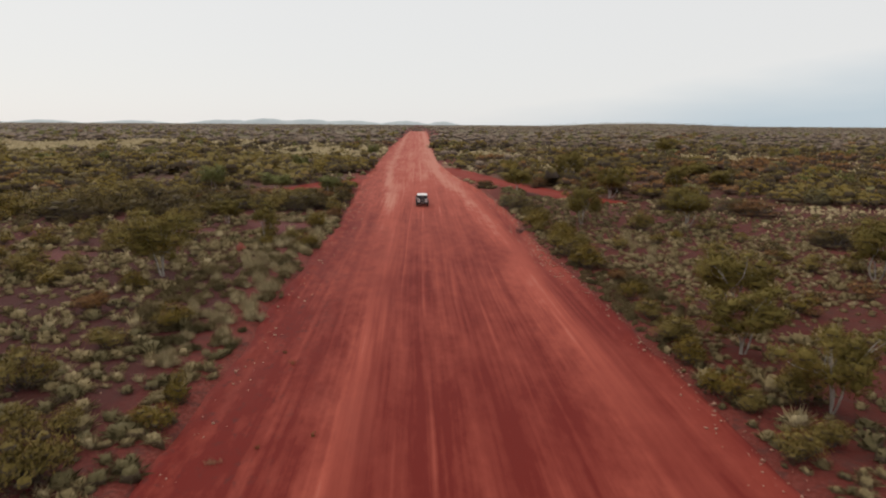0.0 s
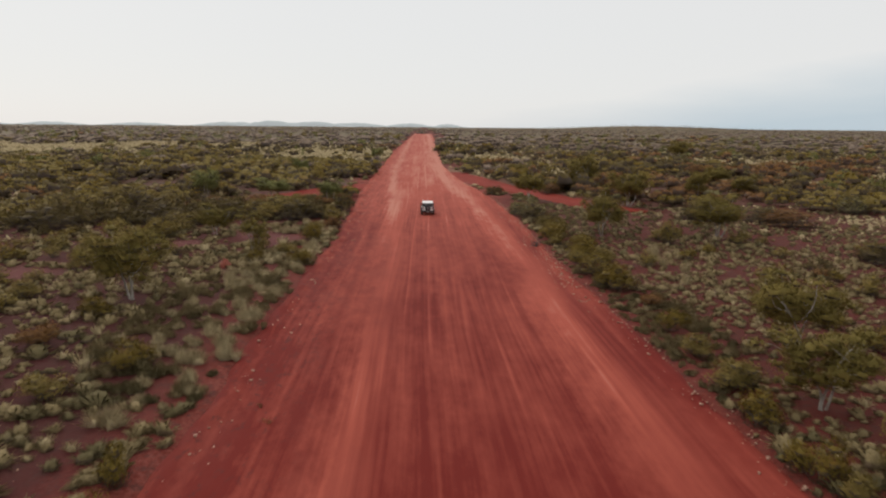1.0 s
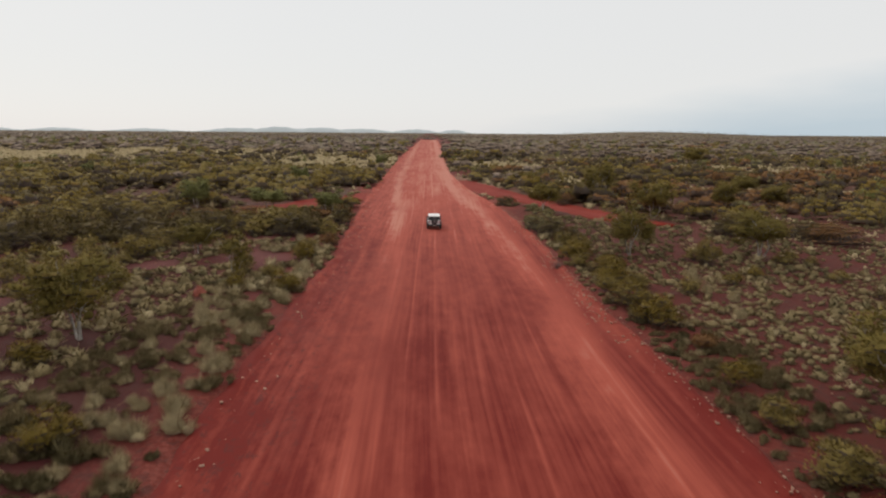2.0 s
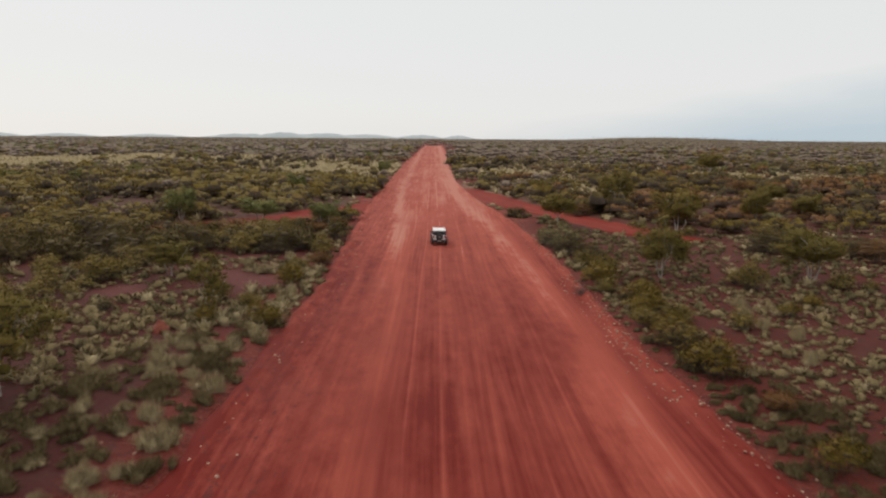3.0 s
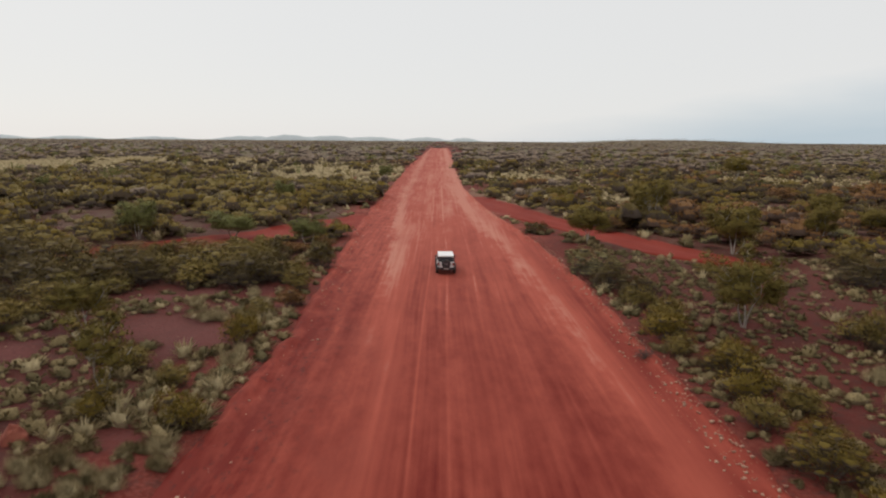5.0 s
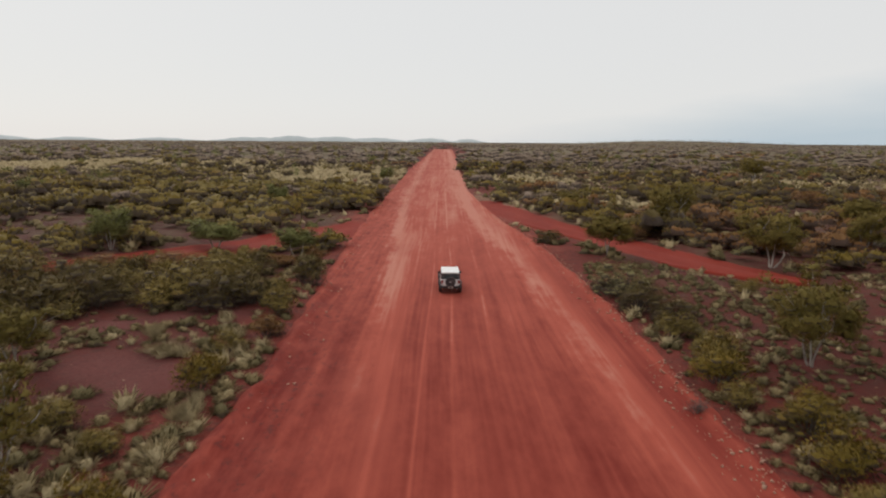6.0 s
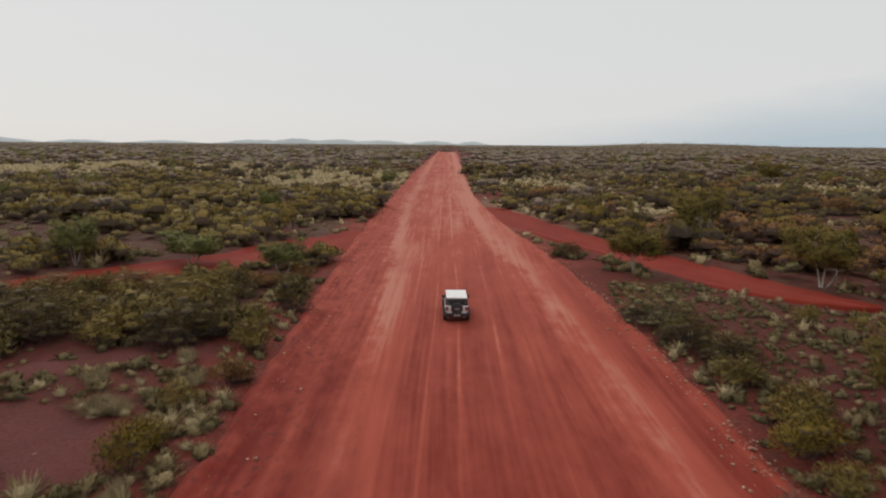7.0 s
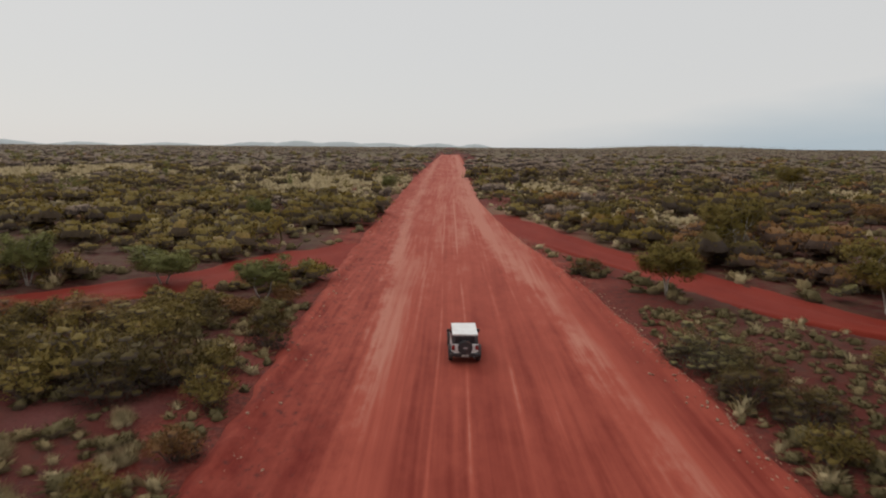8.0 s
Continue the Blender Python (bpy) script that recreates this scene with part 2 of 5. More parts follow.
SOIL = soil_material()
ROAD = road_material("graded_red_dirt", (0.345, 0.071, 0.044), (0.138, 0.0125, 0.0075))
TRACK = road_material("soft_red_dirt", (0.27, 0.040, 0.022), (0.165, 0.017, 0.010), False)
STONE = bark_material("pale_stone", (0.28, 0.13, 0.085), (0.46, 0.30, 0.20))
MOUND = bark_material("termite_earth", (0.19, 0.04, 0.023), (0.26, 0.07, 0.04))
BARK_PALE = bark_material("pale_bark", (0.42, 0.38, 0.33), (0.22, 0.18, 0.15))
BARK_DARK = bark_material("grey_brown_bark", (0.070, 0.054, 0.044), (0.125, 0.098, 0.082))
LEAF_GUM = leaf_material("gum_leaves", (0.181, 0.141, 0.038), (0.302, 0.217, 0.059), (0.309, 0.175, 0.060))
LEAF_BLUE = leaf_material("blue_green_leaves", (0.188, 0.188, 0.065), (0.281, 0.269, 0.091), (0.275, 0.225, 0.095))
LEAF_YELLOW = leaf_material("yellow_green_leaves", (0.172, 0.120, 0.024), (0.272, 0.182, 0.036), (0.30, 0.15, 0.038))
LEAF_OLIVE = leaf_material("olive_leaves", (0.200, 0.147, 0.043), (0.328, 0.231, 0.066), (0.338, 0.188, 0.066))
LEAF_DARK = leaf_material("dark_leaves", (0.112, 0.082, 0.030), (0.180, 0.126, 0.044), (0.22, 0.115, 0.045))
LEAF_GREY = leaf_material("grey_green_leaves", (0.213, 0.182, 0.074), (0.312, 0.260, 0.107), (0.338, 0.250, 0.134))
# brown far scrub, its leaf colour paled to stand for distance haze
LEAF_HAZED = leaf_material("hazed_scrub_leaves", (0.265, 0.192, 0.136), (0.383, 0.282, 0.201), (0.223, 0.165, 0.107))
LEAF_RUST = leaf_material("rusty_leaves", (0.210, 0.104, 0.040), (0.325, 0.165, 0.059), (0.188, 0.115, 0.057))
BLADE_SPINIFEX = leaf_material("spinifex_blades", (0.222, 0.164, 0.078), (0.370, 0.280, 0.142), (0.46, 0.35, 0.19), 0.75, 9.0, (0.130, 0.086, 0.056))
BLADE_GREEN = leaf_material("green_tussock_blades", (0.138, 0.110, 0.051), (0.228, 0.178, 0.087), (0.288, 0.216, 0.113), 0.75, 9.0, (0.090, 0.060, 0.045))
BLADE_STRAW = leaf_material("dry_grass_blades", (0.50, 0.390, 0.215), (0.64, 0.515, 0.305), (0.40, 0.29, 0.17), 0.8, 9.0, (0.27, 0.19, 0.12))

# ---------------------------------------------------------------- arithmetic of the land
rng = np.random.default_rng(7)


def value_noise(x, y, size, seed):
    """Smooth noise from 0 to 1, with lumps of about that size in metres."""
    u, v = np.asarray(x, float) / size + seed * 17.3, np.asarray(y, float) / size - seed * 9.1
    i, j = np.floor(u), np.floor(v)
    fu, fv = u - i, v - j
    fu, fv = fu * fu * (3 - 2 * fu), fv * fv * (3 - 2 * fv)

    def h(a, b):
        s = np.sin(a * 127.1 + b * 311.7 + seed * 74.7) * 43758.5453
        return s - np.floor(s)

    return (h(i, j) * (1 - fu) + h(i + 1, j) * fu) * (1 - fv) + (h(i, j + 1) * (1 - fu) + h(i + 1, j + 1) * fu) * fv


def road_left(y):
    return np.interp(y, (-60, 60, 80, 115, 150, 290, 420, 520, 620), (-10, -9.8, -9.4, -10.5, -11.1, -11.1, -9.4, -7.4, -7)) + 0.45 * (value_noise(0 * y, y, 7, 3) - 0.5) + 0.35 * (value_noise(0 * y, y, 1.6, 3) - 0.5)


def road_right(y):
    return np.interp(y, (-60, 46, 62, 84, 100, 118, 135, 150, 175, 195, 300, 400, 540, 620), (13.3, 13.3, 12.6, 12.5, 12.3, 11.3, 9.4, 8, 6.5, 5.7, 5.5, 7, 7.2, 7.2)) + 0.45 * (value_noise(0 * y, y, 7, 4) - 0.5) + 0.35 * (value_noise(0 * y, y, 1.6, 4) - 0.5)


def slope(x, y):
    """The lie of the land without its small bumps: it climbs ahead to a crest and then runs level."""
    x, y = np.asarray(x, float), np.asarray(y, float)
    climb = 0.01207 * (y - 45 * np.logaddexp(0, (y - 560) / 45))
    rise = 11 * np.exp(-((x - 520) / 190) ** 2 - ((y - 1650) / 420) ** 2)
    return climb - 0.00525 * 120 * np.tanh(x / 120) + rise


TRACKS = {
    "west": ((-5, 139), (-10, 134), (-14, 130.5), (-17.5, 125.5), (-21, 119.5), (-25, 116), (-29, 112.5), (-33, 108.5), (-39, 104)),
    "east": ((3, 172), (7.5, 161), (12, 147.5), (16, 136), (19, 128.5), (21.9, 119.5), (24.5, 113.2), (26.8, 109.3), (29.5, 106), (32.5, 103.5)),
    "far west": ((-9, 241), (-16, 233), (-24, 222.5), (-34.5, 208), (-46, 200), (-62, 196)),
    "far east": ((10, 236), (13, 232.5), (16, 229), (24, 222), (36, 213)),
}
TRACK_HALF = {"west": 3.2, "east": 3.1, "far west": 2.0, "far east": 1.6}


def track_distance(x, y, name):
    p = np.array(TRACKS[name], float)
    best = np.full(np.shape(x), 1e9)
    for a, b in zip(p[:-1], p[1:]):
        d = b - a
        s = np.clip(((x - a[0]) * d[0] + (y - a[1]) * d[1]) / (d @ d), 0, 1)
        best = np.minimum(best, np.hypot(x - a[0] - s * d[0], y - a[1] - s * d[1]))
    return best


def on_way(x, y, margin=0.0):
    """How far inside the road or a track a place lies, in metres; negative beside them."""
    x, y = np.asarray(x, float), np.asarray(y, float)
    best = np.where(y < 600, np.minimum(x - road_left(y), road_right(y) - x), -99.0)
    for k in TRACKS:
        half_width = TRACK_HALF[k]
        if k in ("west", "east"):
            half_width = half_width * (1 + 1.5 * np.exp(-np.hypot(x - TRACKS[k][0][0], y - TRACKS[k][0][1]) / 12))
        best = np.maximum(best, half_width - track_distance(x, y, k))
    return best + margin


# centre and radius of bare claypans
BARE = [(-14.6, 78.6, 2.8), (-17.8, 80.6, 2.2), (-18.0, 90.3, 1.7), (-14.2, 91.5, 1.3), (-21.0, 88.5, 1.6), (-24.5, 75.5, 2.0), (-13.0, 65.0, 1.2), (-33.0, 62.0, 3.0)]


def claypan(x, y):
    best = np.zeros(np.shape(x))
    for bx, by, br in BARE:
        best = np.maximum(best, np.clip(1.5 - np.hypot(x - bx, y - by) / br, 0, 1))
    return best


# centre, half width, half depth and share of the open flats
FLATS = [
    (-30, 243, 26, 36, 1.0), (-100, 306, 52, 36, 1.0), (-146, 270, 42, 42, 1.0), (-200, 290, 50, 50, 0.8), (-70, 173, 15, 13, 0.8), (-18, 190, 7, 14, 0.9),
    (20, 200, 17, 50, 0.8), (92, 221, 22, 20, 0.7), (73, 147, 17, 11, 0.8), (33, 167, 14, 12, 0.7), (110, 165, 16, 12, 0.6),
]


def grass_flats(x, y):
    """Open flats of pale dry grass on both sides of the road."""
    best = np.zeros(np.shape(x))
    for fx, fy, rx, ry, full in FLATS:
        best = np.maximum(best, full * np.exp(-(((x - fx) / rx) ** 2 + ((y - fy) / ry) ** 2) ** 2))
    broken = np.clip((value_noise(x, y, 17, 61) * 0.6 + value_noise(x, y, 6, 62) * 0.4 - 0.28) * 5, 0, 1)
    return best * broken


def ground_height(x, y):
    x, y = np.asarray(x, float), np.asarray(y, float)
    bumps = 0.30 * (value_noise(x, y, 9, 1) - 0.4) + 0.12 * (value_noise(x, y, 2.2, 2) - 0.5)
    inside = np.clip((on_way(x, y) + 0.4) / 1.6, 0, 1)
    inside = inside * inside * (3 - 2 * inside)
    return slope(x, y) + 0.14 + bumps * (1 - inside) - 0.42 * inside


# ---------------------------------------------------------------- mesh helpers


def quad_mesh(name, verts, quads, mat, tint=None, smooth=False, normals=None):
    verts, quads = np.ascontiguousarray(verts, np.float32), np.ascontiguousarray(quads, np.int32)
    me = bpy.data.meshes.new(name)
    me.vertices.add(len(verts))
    me.vertices.foreach_set("co", verts.ravel())
    me.loops.add(quads.size)
    me.loops.foreach_set("vertex_index", quads.ravel())
    me.polygons.add(len(quads))
    me.polygons.foreach_set("loop_start", np.arange(0, quads.size, 4, dtype=np.int32))
    if tint is not None:
        me.attributes.new("tint", "FLOAT", "POINT").data.foreach_set("value", np.ascontiguousarray(tint, np.float32))
    me.update(calc_edges=True)
    if smooth or normals is not None:
        me.polygons.foreach_set("use_smooth", np.ones(len(quads), bool))
    if normals is not None:
        me.normals_split_custom_set_from_vertices(np.ascontiguousarray(normals, np.float32))
    me.materials.append(mat)
    return me


class Pile:
    """Collects quads, each with a tint and, for foliage, soft normals that follow the clump."""

    def __init__(self):
        self.v, self.f, self.t, self.m, self.n = [], [], [], [], 0

    def put(self, verts, quads, normals=None, tint=0.0):
        self.v.append(verts)
        self.f.append(np.asarray(quads) + self.n)
        self.t.append(np.broadcast_to(tint, len(verts)))
        if normals is not None:
            self.m.append(normals)
        self.n += len(verts)

    def mesh(self, name, mat, smooth=False):
        soft = np.concatenate(self.m) if self.m else None
        return quad_mesh(name, np.concatenate(self.v), np.concatenate(self.f), mat, np.concatenate(self.t), smooth, soft)


def unit(v):
    return v / np.maximum(np.linalg.norm(v, axis=-1, keepdims=True), 1e-9)


def box_ball(cuts):
    """A cube's faces cut and blown up to a ball of radius 1: places and quads, turned outwards."""
    g = np.linspace(-1, 1, cuts + 1)
    g = np.tan(g * np.pi / 4)
    index, verts, quads = {}, [], []

    def at(p):
        key = tuple(np.round(p, 6))
        if key not in index:
            index[key] = len(verts)
            verts.append(p)
        return index[key]

    for axis in range(3):
        for sign in (-1, 1):
            for i in range(cuts):
                for j in range(cuts):
                    q = []
                    for di, dj in ((0, 0), (1, 0), (1, 1), (0, 1)):
                        p = np.zeros(3)
                        p[axis], p[(axis + 1) % 3], p[(axis + 2) % 3] = sign, g[i + di], g[j + dj]
                        q.append(at(p))
                    quads.append(q if sign > 0 else q[::-1])
    return unit(np.array(verts)), np.array(quads)


BALLS = {k: box_ball(k) for k in (1, 2, 3)}


def lump(r, centre, size, cuts, rough=0.2):
    """An uneven clump of twigs and leaves: the dense inside of a crown, flattened below."""
    v, q = BALLS[cuts]
    size = np.asarray(size, float)
    out = v * (1 + r.normal(size=(len(v), 1)) * rough * 0.6 + r.uniform(-rough, rough, (len(v), 1)))
    out[:, 2] = np.where(out[:, 2] < 0, out[:, 2] * 0.7, out[:, 2])
    return np.asarray(centre) + out * size, q, unit(v / size + r.normal(size=v.shape) * 0.25)


def dome(r, centre, size, sides=6, rings=2, rough=0.22):
    """The upper shell of a far bush or tussock: uneven rings, open below."""
    size = np.asarray(size, float)
    lift = np.concatenate([np.linspace(-0.35, 1.05, rings), [1.55]])
    ang = np.arange(sides) * 2 * np.pi / sides
    d = np.stack([np.cos(lift)[:, None] * np.cos(ang), np.cos(lift)[:, None] * np.sin(ang), np.sin(lift)[:, None] + 0 * ang], -1).reshape(-1, 3)
    v = d * (1 + r.uniform(-rough, rough, (len(d), 1)))
    v[-sides:] = v[-sides:].mean(0)
    i, j = np.meshgrid(np.arange(rings), np.arange(sides), indexing="ij")
    j2 = (j + 1) % sides
    q = np.stack([i * sides + j, i * sides + j2, (i + 1) * sides + j2, (i + 1) * sides + j], -1).reshape(-1, 4)
    return np.asarray(centre) + v * size, q, unit(unit(d / size) + r.normal(size=d.shape) * 0.18)


def leaves(r, at, length, width, face, loose=0.5):
    """A diamond leaf at each place. face: the way out of the clump, to which the leaves lie roughly square."""
    n = len(at)
    face = unit(face)
    normal = face + r.normal(size=(n, 3)) * loose
    a = unit(np.cross(normal, r.normal(size=(n, 3))))
    b = unit(np.cross(normal, a))
    la, lb = length * r.uniform(0.6, 1.3, (n, 1)) / 2, width * r.uniform(0.6, 1.3, (n, 1)) / 2
    v = np.stack([at - a * la, at - b * lb, at + a * la, at + b * lb], 1).reshape(-1, 3)
    soft = unit(face + 0.6 * unit(normal) + np.array([0, 0, 0.15]))
    return v, np.arange(4 * n).reshape(n, 4), np.repeat(soft, 4, 0)


def soften(p, centre, size, normals, share):
    """Bends normals towards those of the whole rounded plant, so that it shades as one body."""
    whole = unit((p - np.asarray(centre)) / np.asarray(size) ** 2)
    return unit((1 - share) * normals + share * whole + np.array([0, 0, 0.12]))


def sprays(r, at, length, width, out, centre, size, share=0.75):
    """A narrow leafy twig at each place, growing up and out of the clump."""
    n = len(at)
    out = unit(out)
    soft = soften(at, centre, size, out, share)
    a = unit(out * 0.8 + np.array([0, 0, 0.6]) + r.normal(size=(n, 3)) * 0.55)
    b = unit(np.cross(a, r.normal(size=(n, 3))))
    b = np.where(np.einsum("ij,ij->i", np.cross(a, b), soft)[:, None] < 0, -b, b)
    la, lb = length * r.uniform(0.6, 1.3, (n, 1)) / 2, width * r.uniform(0.6, 1.3, (n, 1)) / 2
    v = np.stack([at - a * la, at - b * lb, at + a * la, at + b * lb], 1).reshape(-1, 3)
    return v, np.arange(4 * n).reshape(n, 4), np.repeat(unit(soft + r.normal(size=(n, 3)) * 0.12), 4, 0)


def blades(r, count, spread, height, width, upright=0.0):
    """Grass blades that fan out of one tuft and end on a dome; upright gathers them towards the top."""
    d = unit(r.normal(size=(count, 3)))
    d[:, 2] = np.abs(d[:, 2]) + upright * r.uniform(0.3, 1.0, count)
    d = unit(d)
    size = np.array([spread, spread, height])
    tip = d * size * r.uniform(0.62, 1.18, (count, 1))
    foot = d * size * np.array([0.45, 0.45, 0.15]) * r.uniform(0.5, 1.0, (count, 1))
    side = unit(np.cross(d, r.normal(size=(count, 3))))
    out = unit(d / size)
    flip = np.einsum("ij,ij->i", np.cross(side, tip - foot), out) < 0
    side[flip] *= -1
    side *= width * r.uniform(0.6, 1.4, (count, 1)) / 2
    mid = foot * 0.45 + tip * 0.55 + np.array([0, 0, 0.06]) * height
    v = np.stack([foot, mid + side, tip, mid - side], 1).reshape(-1, 3)
    soft = unit(d / size + r.normal(size=(count, 3)) * 0.35 / spread)
    return v, np.arange(4 * count).reshape(count, 4), np.repeat(soft, 4, 0)


def tube(path, radii, sides=6):
    path = np.asarray(path, float)
    k = len(path)
    d = unit(np.gradient(path, axis=0))
    ref = np.tile([0.31, 0.87, 0.12], (k, 1))
    a = unit(np.cross(d, ref))
    b = np.cross(d, a)
    ang = np.arange(sides) * 2 * np.pi / sides
    ring = a[:, None] * np.cos(ang)[None, :, None] + b[:, None] * np.sin(ang)[None, :, None]
    v = (path[:, None] + ring * np.asarray(radii, float)[:, None, None]).reshape(-1, 3)
    i, j = np.meshgrid(np.arange(k - 1), np.arange(sides), indexing="ij")
    j2 = (j + 1) % sides
    q = np.stack([i * sides + j, i * sides + j2, (i + 1) * sides + j2, (i + 1) * sides + j], -1).reshape(-1, 4)
    return v, q


def limb(r, a, b, r0, r1, sag=0.12, steps=5):
    a, b = np.asarray(a, float), np.asarray(b, float)
    s = np.linspace(0, 1, steps)[:, None]
    bend = r.normal(size=3) * np.linalg.norm(b - a) * sag
    p = a + (b - a) * s + bend * np.sin(s * np.pi)
    return p, np.linspace(r0, r1, steps)


def in_ball(r, n, shell=0.55):
    return unit(r.normal(size=(n, 3))) * r.uniform(shell, 1, (n, 1)) ** 0.7


# ---------------------------------------------------------------- ground, road, tracks


def grid_mesh(name, xs, ys, height, mat):
    x, y = np.meshgrid(xs, ys)
    v = np.stack([x, y, height(x, y)], -1).reshape(-1, 3)
    w = len(xs)
    i, j = np.meshgrid(np.arange(len(ys) - 1), np.arange(w - 1), indexing="ij")
    q = np.stack([i * w + j, i * w + j + 1, (i + 1) * w + j + 1, (i + 1) * w + j], -1).reshape(-1, 4)
    return quad_mesh(name, v, q, mat, smooth=True)


def steps_out(near, fine, far, growth):
    out, s = [0.0], fine
    while out[-1] < far:
        out.append(out[-1] + s)
        if out[-1] > near:
            s *= growth
    return np.array(out)


half = steps_out(36, 0.7, 4700, 1.07)
ahead = steps_out(140, 0.9, 4700, 1.035)
behind = steps_out(20, 1.2, 1500, 1.3)
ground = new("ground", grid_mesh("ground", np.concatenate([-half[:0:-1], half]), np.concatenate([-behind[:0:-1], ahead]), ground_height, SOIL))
co = np.empty(3 * len(ground.data.vertices), np.float32)
ground.data.vertices.foreach_get("co", co)
co = co.reshape(-1, 3)
ground.data.attributes.new("straw_litter", "FLOAT", "POINT").data.foreach_set("value", grass_flats(co[:, 0], co[:, 1]).astype(np.float32))
ground.data.attributes.new("claypan", "FLOAT", "POINT").data.foreach_set("value", claypan(co[:, 0], co[:, 1]).astype(np.float32))
tagged(ground, "stony red outback soil with bare patches under scrub", "ground", kind="structure")


def build_road():
    ys = np.concatenate([-steps_out(10, 1.0, 120, 1.2)[:0:-1], np.arange(0, 170, 0.6), np.arange(170, 640, 4.0)])
    us = np.linspace(-0.03, 1.03, 84)
    u, y = np.meshgrid(us, ys)
    left, right = road_left(y), road_right(y)
    x = left + (right - left) * u
    edge = np.minimum(x - left, right - x)
    ruts = 0.035 * (value_noise(x, y / 40, 0.7, 5) - 0.5) + 0.008 * (value_noise(x, y, 0.8, 6) - 0.5)
    berm = (0.14 + 0.16 * value_noise(x, y, 2.0, 8)) * np.exp(-((edge - 0.5) / 0.45) ** 2)
    z = slope(x, y) + 0.05 + ruts + berm * (0.5 + value_noise(x, y, 0.6, 7)) - 0.5 * np.clip(-edge / 0.5, 0, 1)
    v = np.stack([x, y, z], -1).reshape(-1, 3)
    w = len(us)
    i, j = np.meshgrid(np.arange(len(ys) - 1), np.arange(w - 1), indexing="ij")
    q = np.stack([i * w + j, i * w + j + 1, (i + 1) * w + j + 1, (i + 1) * w + j], -1).reshape(-1, 4)
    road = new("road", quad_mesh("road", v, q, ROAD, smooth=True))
    tagged(road, "wide graded red dirt road streaked with wheel tracks", "road", kind="structure")


def build_track(key):
    p = np.array(TRACKS[key], float)
    s = np.concatenate([[0], np.cumsum(np.hypot(*np.diff(p, axis=0).T))])
    t = np.arange(0, s[-1], 0.6)
    c = np.stack([np.interp(t, s, p[:, 0]), np.interp(t, s, p[:, 1])], 1)
    for _ in range(12):
        c[1:-1] = (c[:-2] + 2 * c[1:-1] + c[2:]) / 4
    d = unit(np.gradient(c, axis=0))
    us = np.linspace(-1.12, 1.12, 22)
    mouth = 1 + 1.5 * np.exp(-t / 12.0) if key in ("west", "east") else 1 + 0 * t
    mouth = mouth * np.clip((t[-1] - t) / 9, 0.02, 1) ** 0.6
    wide = TRACK_HALF[key] * mouth * (0.9 + 0.3 * value_noise(t, 0 * t, 5, 11))
    x = c[:, :1] - d[:, 1:] * us * wide[:, None]
    y = c[:, 1:] + d[:, :1] * us * wide[:, None]
    rut = -0.07 * np.exp(-((np.abs(us) - 0.45) / 0.16) ** 2) + 0.16 * np.exp(-((np.abs(us) - 0.92) / 0.1) ** 2)
    beside = np.clip(-np.minimum(x - road_left(y), road_right(y) - x) / 1.5, 0, 1)
    z = slope(x, y) + 0.02 + beside * rut[None] * (0.6 + 0.8 * value_noise(x, y, 1.5, 12)) - 0.4 * np.clip((np.abs(us) - 1) / 0.12, 0, 1)[None]
    v = np.stack([x, y, z], -1).reshape(-1, 3)
    w = len(us)
    i, j = np.meshgrid(np.arange(len(t) - 1), np.arange(w - 1), indexing="ij")
    q = np.stack([i * w + j, i * w + j + 1, (i + 1) * w + j + 1, (i + 1) * w + j], -1).reshape(-1, 4)
    tagged(new("side_track", quad_mesh("side_track", v, q, TRACK, smooth=True)), "narrow deep red dirt track branching off through scrub", "track", kind="structure")


build_road()
for key in TRACKS:
    build_track(key)


def build_hills():
    """Low blue-grey ranges at the edge of the plain."""
    m, n, b = material("hazy_range")
    # pale base colour and faint emission stand in for haze over the ranges
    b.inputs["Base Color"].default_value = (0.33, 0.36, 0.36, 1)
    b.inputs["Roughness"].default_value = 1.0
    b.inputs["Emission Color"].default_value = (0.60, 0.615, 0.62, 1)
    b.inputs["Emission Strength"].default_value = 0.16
    for centre, wide, tall in ((-0.645, 0.055, 25), (-0.53, 0.05, 15), (-0.405, 0.05, 15), (-0.275, 0.05, 20), (-0.215, 0.04, 28), (-0.16, 0.05, 24), (-0.10, 0.05, 19), (-0.02, 0.035, 19), (0.035, 0.022, 17)):
        depth = 4400 + 80 * math.sin(centre * 40)
        us = np.linspace(-1.6, 1.6, 60)
        vs = np.linspace(-1, 1, 9)
        u, v = np.meshgrid(us, vs)
        x, y = (centre + u * wide) * depth, depth + v * 90
        z = 7 + 1.25 * tall * np.exp(-np.abs(u) ** 2.6 * 1.3) * (1 - v ** 2) * (0.86 + 0.28 * value_noise(u * 3, v, 0.5, centre * 10 + 20)) - 6 * (v ** 2)
        p = np.stack([x, y, z], -1).reshape(-1, 3)
        i, j = np.meshgrid(np.arange(8), np.arange(59), indexing="ij")
        q = np.stack([i * 60 + j, i * 60 + j + 1, (i + 1) * 60 + j + 1, (i + 1) * 60 + j], -1).reshape(-1, 4)
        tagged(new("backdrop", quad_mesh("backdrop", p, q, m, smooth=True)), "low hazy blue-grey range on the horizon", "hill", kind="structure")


build_hills()

# ---------------------------------------------------------------- plants


def part(name, mesh, parent, label=""):
    ob = new(name, mesh)
    ob.parent = parent
    return tagged(ob, label)


